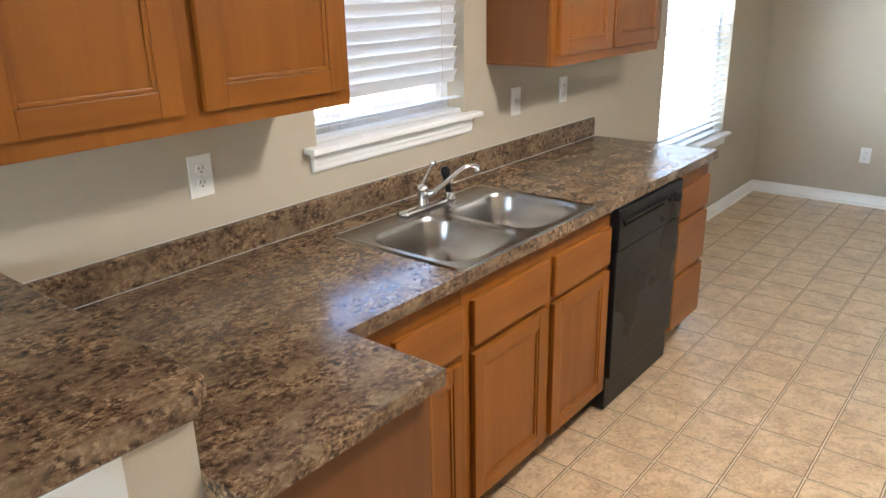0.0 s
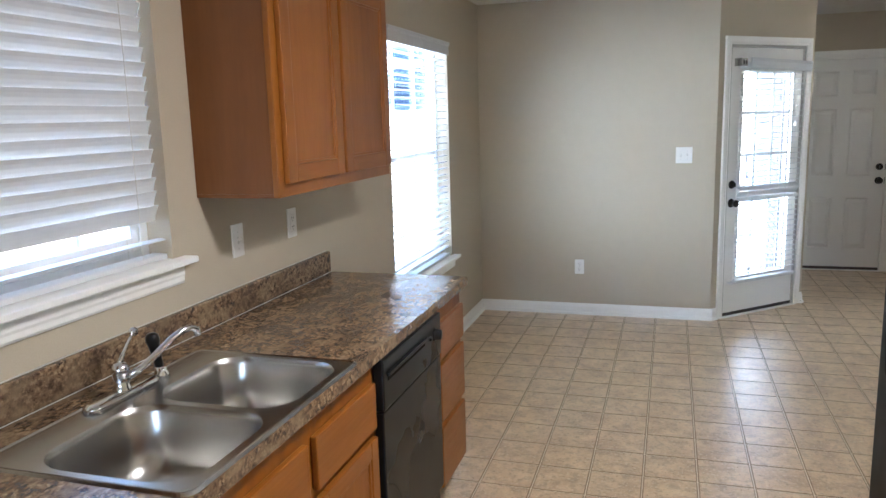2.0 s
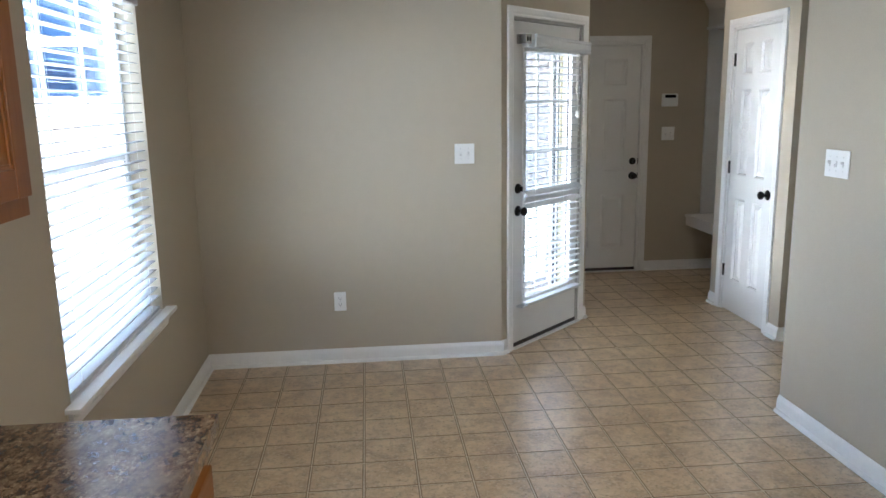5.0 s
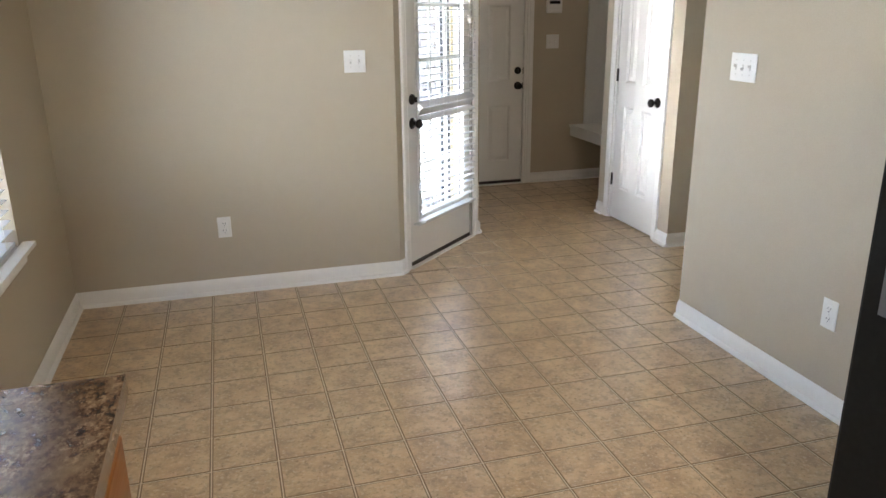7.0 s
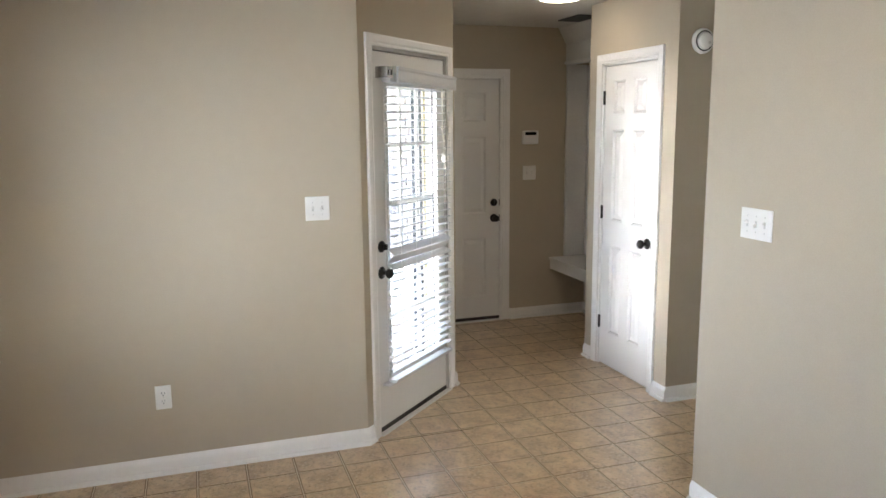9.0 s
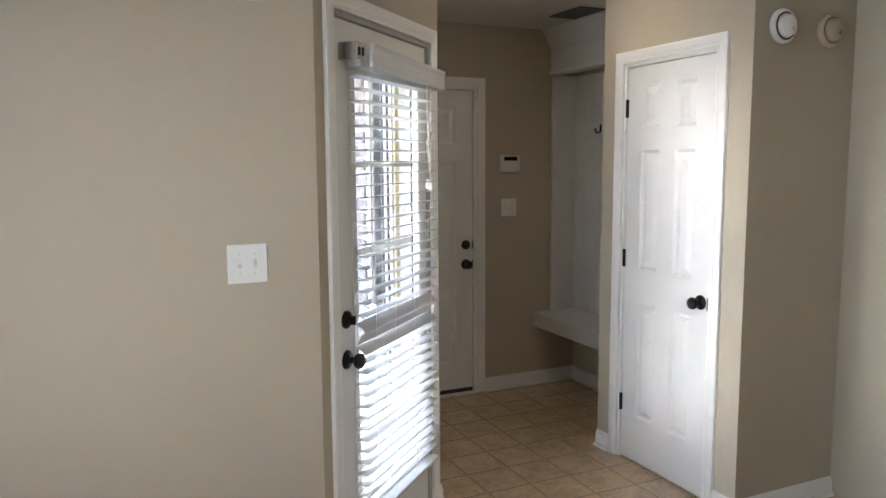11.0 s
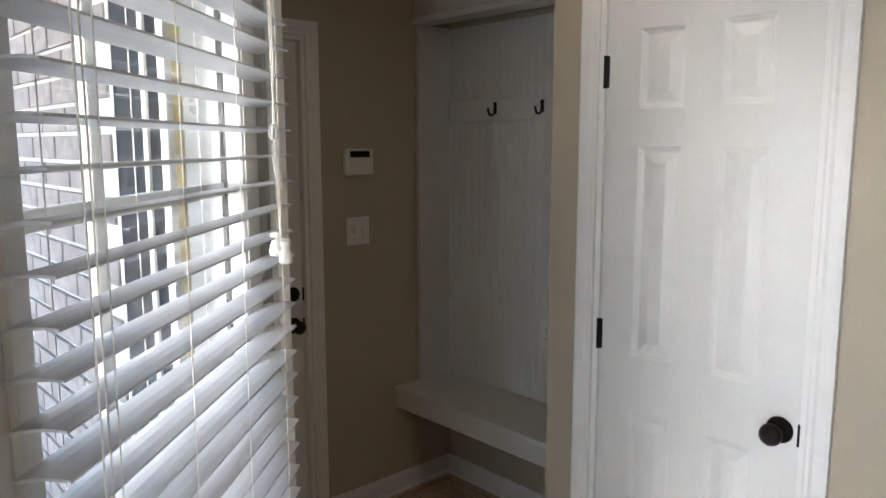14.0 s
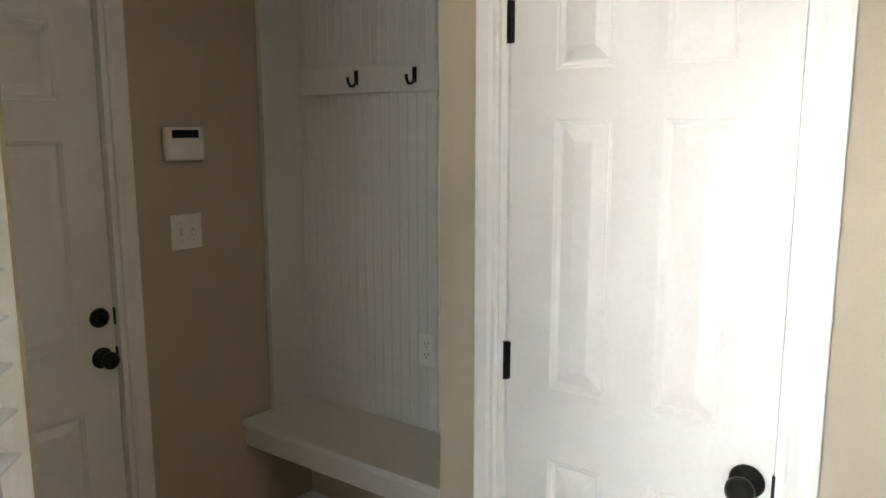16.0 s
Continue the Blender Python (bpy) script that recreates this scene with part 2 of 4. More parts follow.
def sweep(bm, pts, r, n=8):
    """A round bar along a polyline."""
    pts = [Vector(p) for p in pts]
    rings = []
    for i, p in enumerate(pts):
        d = (pts[min(i + 1, len(pts) - 1)] - pts[max(i - 1, 0)]).normalized()
        q = d.to_track_quat("Z", "Y")
        rr = r[i] if isinstance(r, (list, tuple)) else r
        rings.append([bm.verts.new(p + q @ Vector((rr * math.cos(2 * math.pi * k / n), rr * math.sin(2 * math.pi * k / n), 0))) for k in range(n)])
    for p, q in zip(rings, rings[1:]):
        for i in range(n):
            bm.faces.new((p[i], p[(i + 1) % n], q[(i + 1) % n], q[i]))
    bm.faces.new(rings[0][::-1])
    bm.faces.new(rings[-1])
    bmesh.ops.recalc_face_normals(bm, faces=bm.faces)
    return bm


def extrude_profile(bm, prof, x0, x1, axis="x"):
    """A moulding: a closed profile of (depth, height) drawn out along an axis; depth goes to -y (x) or +x (y)."""
    put = {"x": lambda t, d, h: (t, -d, h), "y": lambda t, d, h: (d, t, h), "z": lambda t, d, h: (h, -d, t)}[axis]
    a = [bm.verts.new(put(x0, d, h)) for d, h in prof]
    b = [bm.verts.new(put(x1, d, h)) for d, h in prof]
    n = len(prof)
    for i in range(n):
        bm.faces.new((a[i], a[(i + 1) % n], b[(i + 1) % n], b[i]))
    bm.faces.new(a[::-1])
    bm.faces.new(b)
    bmesh.ops.recalc_face_normals(bm, faces=bm.faces)
    return bm


# ---- the shell ----
CEIL_Z = 2.43
NX = 4.21      # back of the bench nook
ANG = math.degrees(math.atan2(0.70, 0.73))      # the patio door's wall
P0, P1 = (1.785, 0.0), (2.52, 0.70)
ANG_L = math.dist(P0, P1)
WIN1 = (-4.705, -3.925, 1.175, 2.075)
WIN2 = (-2.00, -0.868, 0.615, 2.075)


def wall_with_holes(name, length, thick, height, holes, m, label):
    """Along local +x from 0, its room face at y = 0, its body behind (+y); holes of (x0, x1, z0, z1)."""
    bm, x = bmesh.new(), 0.0
    for x0, x1, z0, z1 in sorted(holes):
        if x0 > x:
            box(bm, x, x0, 0, thick, 0, height)
        if z0 > 0:
            box(bm, x0, x1, 0, thick, 0, z0)
        if z1 < height:
            box(bm, x0, x1, 0, thick, z1, height)
        x = x1
    if x < length:
        box(bm, x, length, 0, thick, 0, height)
    ob = setting(name, bm, PAINT, label, "wall")
    ob.matrix_world = m
    return ob


Y0 = -9.2
# west wall: local x runs north to south (rz=90 puts local +x on +y, body on -x)
wall_with_holes("wall_west", 0.14 - Y0, 0.14, CEIL_Z, [(WIN1[0] - Y0, WIN1[1] - Y0, WIN1[2], WIN1[3]), (WIN2[0] - Y0, WIN2[1] - Y0, WIN2[2], WIN2[3])],
                pose(0, Y0, 0, 0, 0, 90), "beige painted kitchen wall with two window openings")
wall_with_holes("wall_north", P0[0], 0.14, CEIL_Z, [], pose(0, 0, 0), "beige painted end wall of the breakfast corner")
D1S0, D1S1 = 0.112, 0.922
wall_with_holes("wall_angled", ANG_L, 0.14, CEIL_Z, [(D1S0, D1S1, 0, 2.045)], pose(P0[0], P0[1], 0, 0, 0, ANG), "beige painted angled wall round the patio door")
wall_with_holes("wall_hall_west", 2.10 - P1[1], 0.14, CEIL_Z, [], pose(P1[0], P1[1], 0, 0, 0, 90), "beige painted hallway side wall")
D2X0, D2X1 = 2.623, 3.433
wall_with_holes("wall_hall_north", 4.42 - 2.375, 0.14, CEIL_Z, [(D2X0 - 2.375, D2X1 - 2.375, 0, 2.035)], pose(2.375, 2.10, 0), "beige painted hallway end wall with a door")
setting("wall_garage", boxes((2.36, 4.42, 2.2405, 2.36, 0, CEIL_Z)), PAINT, "plain wall behind the hallway door", "wall")
D3Y0, D3Y1 = 0.178, 0.807
D3WX, D3WY0, D3WY1 = 3.60, -0.004, 0.976
wall_with_holes("wall_closet", D3WY1 - D3WY0, 0.12, CEIL_Z, [(D3WY1 - D3Y1, D3WY1 - D3Y0, 0, 2.035)], pose(D3WX, D3WY1, 0, 0, 0, -90), "beige painted closet wall with a narrow door")
wall_with_holes("wall_closet_south", 4.20 - D3WX - 0.12, 0.12, CEIL_Z, [], pose(D3WX + 0.12, D3WY0, 0), "beige painted passage wall in shade")
setting("wall_closet_north", boxes((D3WX + 0.12, NX, D3WY1 - 0.12, D3WY1, 0, CEIL_Z)), PAINT, "beige painted side of the bench nook", "wall")
setting("wall_nook_back", boxes((NX, 4.42, D3WY1 - 0.12, 2.10, 0, CEIL_Z)), PAINT, "beige painted back wall of the bench nook", "wall")
setting("wall_closet_east", boxes((NX, 4.42, D3WY0 + 0.121, D3WY1 - 0.121, 0, CEIL_Z)), PAINT, "beige painted inner closet wall", "wall")
WRX, WRY = 3.012, -1.052
setting("wall_east", boxes((WRX, WRX + 0.12, Y0, WRY, 0, CEIL_Z, )), PAINT, "beige painted kitchen wall beside the refrigerator", "wall")
setting("wall_passage_south", boxes((WRX + 0.12, 4.20, WRY - 0.12, WRY, 0, CEIL_Z)), PAINT, "beige painted passage wall", "wall")
setting("wall_passage_end", boxes((4.20, 4.32, WRY - 0.12, D3WY0 + 0.12, 0, CEIL_Z)), PAINT, "beige painted end of the passage", "wall")
# unseen wall; the opening is added to hold the living room fill
wall_with_holes("wall_south", 3.29, 0.14, CEIL_Z, [(1.2, 2.2, 0.9, 2.0)], pose(3.13, Y0, 0, 0, 0, 180), "beige painted far wall, out of view, with an added window opening")
setting("ceiling", boxes((-0.14, 4.87, Y0 - 0.14, 2.215, CEIL_Z, CEIL_Z + 0.12)), CEIL, "white textured drywall ceiling", "ceiling")
setting("floor", boxes((-0.14, 4.87, Y0 - 0.14, 2.215, -0.12, -0.0016)), GROUT, "tan sheet vinyl floor with a tile pattern", "floor")


# ---- trim ----
BASE = [(0, 0), (0.013, 0), (0.013, 0.060), (0.011, 0.070), (0.006, 0.080), (0.003, 0.088), (0, 0.088)]
SHOE = [(0.0132, 0), (0.028, 0), (0.027, 0.008), (0.022, 0.016), (0.0132, 0.019)]


def baseboard(length, m, label="white painted baseboard with shoe moulding"):
    """Runs along local +x against y = 0, on the -y side."""
    ob = setting("baseboard", extrude_profile(bmesh.new(), BASE, 0, length), WHITE, label, "baseboard")
    ob.matrix_world = m
    part("shoe_moulding", extrude_profile(bmesh.new(), SHOE, 0, length), WHITE, ob)
    return ob


baseboard(2.86, pose(0, -2.86, 0, 0, 0, 90))
baseboard(P0[0] + 0.012, pose(0, 0, 0))
baseboard(D1S0 - 0.062, pose(*P0, 0, 0, 0, ANG))
baseboard(ANG_L - D1S1 - 0.060, pose(P0[0] + math.cos(radians(ANG)) * (D1S1 + 0.06), P0[1] + math.sin(radians(ANG)) * (D1S1 + 0.06), 0, 0, 0, ANG))
baseboard(2.10 - P1[1], pose(*P1, 0, 0, 0, 90))
baseboard(NX - D2X1 - 0.06, pose(D2X1 + 0.06, 2.10, 0))
baseboard(D3WY1 - D3Y1 - 0.058, pose(D3WX, D3WY1, 0, 0, 0, -90))
baseboard(D3Y0 - D3WY0 - 0.058 + 0.012, pose(D3WX, D3Y0 - 0.058, 0, 0, 0, -90))
baseboard(4.20 - D3WX, pose(D3WX, D3WY0, 0))
baseboard(WRY + 9.2, pose(WRX, WRY, 0, 0, 0, -90))
baseboard(2.10 - D3WY1, pose(NX, 2.10, 0, 0, 0, -90))

CASING = [(0, 0), (0.011, 0), (0.013, 0.006), (0.011, 0.014), (0.015, 0.024), (0.016, 0.048), (0.014, 0.057), (0, 0.057)]


def casing(w, h, parent, lab=""):
    """Mitred door casing on the face y = 0 round an opening from x = 0 to w, up to h; it grows outward."""
    n = len(CASING)
    for name, path in (("casing_side", [(0, 0, -1, 0), (0, h, -1, 1)]), ("casing_head", [(0, h, -1, 1), (w, h, 1, 1)]), ("casing_side", [(w, h, 1, 1), (w, 0, 1, 0)])):
        bm = bmesh.new()
        ends = [[bm.verts.new((x + sx * o, -d, z + sz * o)) for d, o in CASING] for x, z, sx, sz in path]
        for i in range(n):
            bm.faces.new((ends[0][i], ends[0][(i + 1) % n], ends[1][(i + 1) % n], ends[1][i]))
        bm.faces.new(ends[0])
        bm.faces.new(ends[1][::-1])
        bmesh.ops.recalc_face_normals(bm, faces=bm.faces)
        part(name, bm, WHITE, parent)


def panel_face(bm, w, h, panels, y, depth=0.0116, rim=0.014, slope=0.032):
    """A moulded door face at y (front towards -y) with raised panels (x0, x1, z0, z1)."""
    xs = sorted({0.0, w, *[v for p in panels for v in p[:2]]})
    zs = sorted({0.0, h, *[v for p in panels for v in p[2:]]})
    inside = lambda x, z: any(p[0] < x < p[1] and p[2] < z < p[3] for p in panels)
    grid = {(x, z): bm.verts.new((x, y, z)) for x in xs for z in zs}
    for x0, x1 in zip(xs, xs[1:]):
        for z0, z1 in zip(zs, zs[1:]):
            if not inside((x0 + x1) / 2, (z0 + z1) / 2):
                bm.faces.new((grid[x0, z0], grid[x1, z0], grid[x1, z1], grid[x0, z1]))
    for x0, x1, z0, z1 in panels:
        loops = []
        for inset, dy in ((0, 0), (rim * 0.35, depth * 0.35), (rim * 0.5, depth * 0.3), (rim, depth), (rim + 0.004, depth), (rim + slope, depth * 0.18)):
            loops.append([bm.verts.new((x, y + dy, z)) for x, z in ((x0 + inset, z0 + inset), (x1 - inset, z0 + inset), (x1 - inset, z1 - inset), (x0 + inset, z1 - inset))])
        for a, b in zip(loops, loops[1:]):
            for i in range(4):
                bm.faces.new((a[i], a[(i + 1) % 4], b[(i + 1) % 4], b[i]))
        bm.faces.new(loops[-1])


def knob(parent, x, y, z, mat=BRONZE, s=1.0):
    """Round door knob with rose, pointing to -y."""
    m = pose(x, y, z, 90)
    part("knob", lathe(bmesh.new(), [(0, 0.068 * s), (0.016 * s, 0.066 * s), (0.026 * s, 0.058 * s), (0.028 * s, 0.048 * s), (0.024 * s, 0.038 * s), (0.012 * s, 0.031 * s),
         (0.011 * s, 0.012), (0.028 * s, 0.009), (0.033 * s, 0.004), (0.034 * s, 0), (0, 0)], m, 24), mat, parent, "dark bronze round knob", True)


def deadbolt(parent, x, y, z):
    ob = part("deadbolt", lathe(bmesh.new(), [(0, 0.018), (0.014, 0.017), (0.022, 0.014), (0.030, 0.008), (0.032, 0), (0, 0)], pose(x, y, z, 90), 24), BRONZE, parent, "dark bronze deadbolt", True)
    part("thumb_turn", boxes((x - 0.005, x + 0.005, y - 0.038, y - 0.016, z - 0.016, z + 0.016), bev=0.003), BRONZE, ob)


def hinge(parent, x, y, z):
    ob = part("hinge", tube(bmesh.new(), (x, y, z - 0.045), (x, y, z + 0.045), 0.0065, n=10), BRONZE, parent, "dark bronze hinge")
    part("hinge_leaf", boxes((x - 0.012, x + 0.010, y + 0.001, y + 0.006, z - 0.044, z + 0.044)), BRONZE, ob)


def six_panels(w, rows=None):
    m, g = (0.109, 0.104) if w < 0.65 else (0.118, 0.112)
    a0, a1, b0, b1 = m, (w - g) / 2, (w + g) / 2, w - m
    rows = rows or ((0.235, 0.835), (1.003, 1.598), (1.700, 1.912))
    return [(x0, x1, z0, z1) for z0, z1 in rows for x0, x1 in ((a0, a1), (b0, b1))]


def jambs(w, h, depth, parent, mat=None):
    part("jamb", boxes((0, 0.018, 0.001, depth, 0, h), (w - 0.018, w, 0.001, depth, 0, h), (0.018, w - 0.018, 0.001, depth, h - 0.018, h)), mat or WHITE, parent)


def panel_door(name, w, h, m, label, knob_left, inset, depth, hinges=True, bolt=False, sweep_strip=False, kz=0.918, rows=None):
    """A six-panel door in a wall opening w by h; local y = 0 is the room face of the wall."""
    d = tagged(new(name), label, "door", kind="structure")
    d.matrix_world = m
    casing(w, h, d)
    jambs(w, h, depth, d)
    sw, sh = w - 0.042, h - 0.031
    bm = bmesh.new()
    panel_face(bm, sw, sh, six_panels(sw, rows), 0.0)
    box(bm, 0, sw, 0.013, 0.035, 0, sh)
    for z0, z1, x0, x1 in ((0, sh, 0, 0.0), (0, sh, sw, sw)):
        vs = [bm.verts.new((x0, y, z)) for y, z in ((0, z0), (0.013, z0), (0.013, z1), (0, z1))]
        bm.faces.new(vs)
    bm.faces.new([bm.verts.new(c) for c in ((0, 0, sh), (sw, 0, sh), (sw, 0.013, sh), (0, 0.013, sh))])
    bm.faces.new([bm.verts.new(c) for c in ((0, 0, 0), (sw, 0, 0), (sw, 0.013, 0), (0, 0.013, 0))])
    slab = part("slab", bm, DOORWHITE, d, "white moulded six-panel slab")
    slab.location = (0.021, inset, 0.010)
    kx = 0.068 if knob_left else w - 0.068
    knob(d, kx, inset, kz)
    if bolt:
        deadbolt(d, kx, inset, kz + 0.13)
    part("latch_plate", boxes(((w - 0.022, w - 0.016, inset - 0.008, inset + 0.004, kz - 0.028, kz + 0.027) if not knob_left else (0.016, 0.022, inset - 0.008, inset + 0.004, kz - 0.028, kz + 0.027))), BRONZE, d)
    if bolt:
        part("latch_plate", boxes(((w - 0.022, w - 0.016, inset - 0.008, inset + 0.004, kz + 0.10, kz + 0.155))), BRONZE, d)
    if hinges:
        for z in (0.30, 1.06, 1.815):
            hinge(d, 0.019 if not knob_left else w - 0.019, inset - 0.005, z)
    if sweep_strip:
        part("door_sweep", boxes((0.02, w - 0.02, inset - 0.006, inset + 0.03, 0.003, 0.030)), THRESH, d, "dark rubber door sweep")
        part("threshold", boxes((0.0, w, -0.02, depth, -0.001, 0.0045)), WHITE, d)
    return d


panel_door("door_2", D2X1 - D2X0, 2.035, pose(D2X0, 2.10, 0), "white six-panel hallway door, closed", False, 0.03, 0.14, hinges=False, bolt=True, sweep_strip=True, kz=0.875, rows=((0.20, 0.70), (0.905, 1.545), (1.66, 1.895)))
panel_door("door_3", D3Y1 - D3Y0, 2.035, pose(D3WX, D3Y1, 0, 0, 0, -90), "white narrow six-panel closet door, closed", False, 0.008, 0.12)


# ---- windows and blinds ----
def slat_mesh(length, width=0.050):
    bm = bmesh.new()
    n = 4
    rows = []
    for i in range(n + 1):
        u = -1 + 2 * i / n
        y, z = u * width / 2, 0.0028 * (1 - u * u)
        rows.append([bm.verts.new((x, y, z + dz)) for dz in (0.0013, -0.0013) for x in (0, length)])
    for a, b in zip(rows, rows[1:]):
        bm.faces.new((a[0], a[1], b[1], b[0]))
        bm.faces.new((a[3], a[2], b[2], b[3]))
        bm.faces.new((a[0], b[0], b[2], a[2]))
        bm.faces.new((a[1], a[3], b[3], b[1]))
    bm.faces.new((rows[0][0], rows[0][2], rows[0][3], rows[0][1]))
    bm.faces.new((rows[-1][0], rows[-1][1], rows[-1][3], rows[-1][2]))
    bmesh.ops.recalc_face_normals(bm, faces=bm.faces)
    me = bpy.data.meshes.new("slat")
    bm.to_mesh(me)
    bm.free()
    me.materials.append(SLAT)
    return me


def blind(m, width, top, bottom, tilt, label, pitch=0.0425, yc=0.0, tilts=None, skip=None, cords=(), ladders=(0.12, 0.88)):
    """Faux-wood blind: local x along the window, front to -y. tilt: degrees, positive lifts the inner edge."""
    b = thing("window_blind", m, label, "blind")
    part("head_rail", boxes((0.004, width - 0.004, yc - 0.022, yc + 0.028, top - 0.045, top - 0.002), bev=0.002), SLAT, b)
    me, rng = slat_mesh(width - 0.012), random.Random(int(width * 1000))
    z, k = top - 0.075, 0
    while z > bottom + 0.03:
        s = new("slat", me)
        s.parent = b
        a = tilt + rng.uniform(-1.5, 1.5) + (tilts(z) if tilts else 0)
        if skip and skip[0] < z < skip[1]:
            z -= pitch
            continue
        s.matrix_local = pose(0.006, yc, z, -a) @ pose(0, 0, 0, 0, rng.uniform(-0.12, 0.12))
        z -= pitch
        k += 1
    part("bottom_rail", boxes((0.006, width - 0.006, yc - 0.026, yc + 0.026, bottom, bottom + 0.016), bev=0.003), SLAT, b)
    for f in ladders:
        for dy in (-0.026, 0.026):
            part("ladder_cord", tube(bmesh.new(), (f * width, yc + dy, bottom + 0.01), (f * width, yc + dy, top - 0.03), 0.0008, n=5), CORD, b)
    for x, z0 in cords:
        part("pull_cord", tube(bmesh.new(), (x, yc - 0.034, z0), (x, yc - 0.030, top - 0.04), 0.0011, n=6), CORD, b)
        part("tassel", lathe(bmesh.new(), [(0, 0.0), (0.009, 0.002), (0.010, 0.018), (0.006, 0.030), (0.009, 0.040), (0.004, 0.050), (0, 0.050)], pose(x, yc - 0.034, z0 - 0.045), 12), SLAT, b, "small white tassel", True)
    return b


def sash_window(name, y0, y1, z0, z1, label, grille):
    """A vinyl single-hung window in the west wall; local x along +y, front (room) to -y local."""
    w, h = y1 - y0, z1 - z0
    win = tagged(new(name), label, "window", kind="structure")
    win.matrix_world = pose(0, y0, z0, 0, 0, 90)
    yo = 0.085
    part("window_frame", boxes((0, 0.035, yo, 0.14, 0, h), (w - 0.035, w, yo, 0.14, 0, h), (0.035, w - 0.035, yo, 0.14, 0, 0.035), (0.035, w - 0.035, yo, 0.14, h - 0.035, h), bev=0.002), WHITE, win)
    part("meeting_rail", boxes((0.035, w - 0.035, yo + 0.005, yo + 0.045, h / 2 - 0.016, h / 2 + 0.016), bev=0.002), WHITE, win)
    part("lower_sash", boxes((0.035, 0.070, yo + 0.005, yo + 0.04, 0.035, h / 2 - 0.022), (w - 0.07, w - 0.035, yo + 0.005, yo + 0.04, 0.035, h / 2 - 0.022), (0.07, w - 0.07, yo + 0.005, yo + 0.04, 0.035, 0.075), bev=0.002), WHITE, win)
    for z in grille[1]:
        part("muntin", boxes((0.07, w - 0.07, yo + 0.03, yo + 0.04, z * h - 0.008, z * h + 0.008)), WHITE, win)
    for x in grille[0]:
        part("muntin", boxes((x * w - 0.008, x * w + 0.008, yo + 0.026, yo + 0.0365, 0.075, h - 0.035)), WHITE, win)
    g = part("pane", boxes((0.035, w - 0.035, yo + 0.042, yo + 0.046, 0.035, h - 0.035)), GLASS, win)
    g.visible_shadow = False
    # stool with horns and an apron below
    part("window_stool", boxes((-0.058, w + 0.058, -0.052, -0.0005, -0.018, 0.002), (0.0008, w - 0.0008, -0.0005, yo, -0.014, 0.002), bev=0.004), WHITE, win)
    part("apron", extrude_profile(bmesh.new(), [(0, -0.082), (0.009, -0.082), (0.014, -0.074), (0.014, -0.060), (0.017, -0.052), (0.017, -0.018), (0, -0.018)], -0.03, w + 0.03), WHITE, win)
    return win


sash_window("window_1", *WIN1, "white vinyl window over the sink with painted stool", ((0.33, 0.67), (0.25, 0.75)))
sash_window("window_2", *WIN2, "tall white vinyl window with painted stool", ((0.33, 0.67), ()))
blind(pose(0, WIN1[0], 0, 0, 0, 90), WIN1[1] - WIN1[0], WIN1[3], 1.178, 71, "white faux-wood blind, mostly closed, loose slats at the sill", yc=0.04, ladders=(0.15, 0.85), tilts=lambda z: -68 if z < 1.30 else 0, skip=(1.24, 1.285))
blind(pose(0, WIN2[0], 0, 0, 0, 90), WIN2[1] - WIN2[0], WIN2[3], 0.62, 2, "white faux-wood blind with open slats", yc=0.035)
w2v = thing("blind_valance", pose(0, WIN2[0], 0, 0, 0, 90), "white faux-wood valance above the tall window blind", "valance")
part("valance_board", extrude_profile(bmesh.new(), [(0, 1.995), (0.010, 1.995), (0.010, 2.05), (0.018, 2.062), (0.018, 2.078), (0, 2.078)], -0.012, WIN2[1] - WIN2[0] + 0.012), SLAT, w2v)


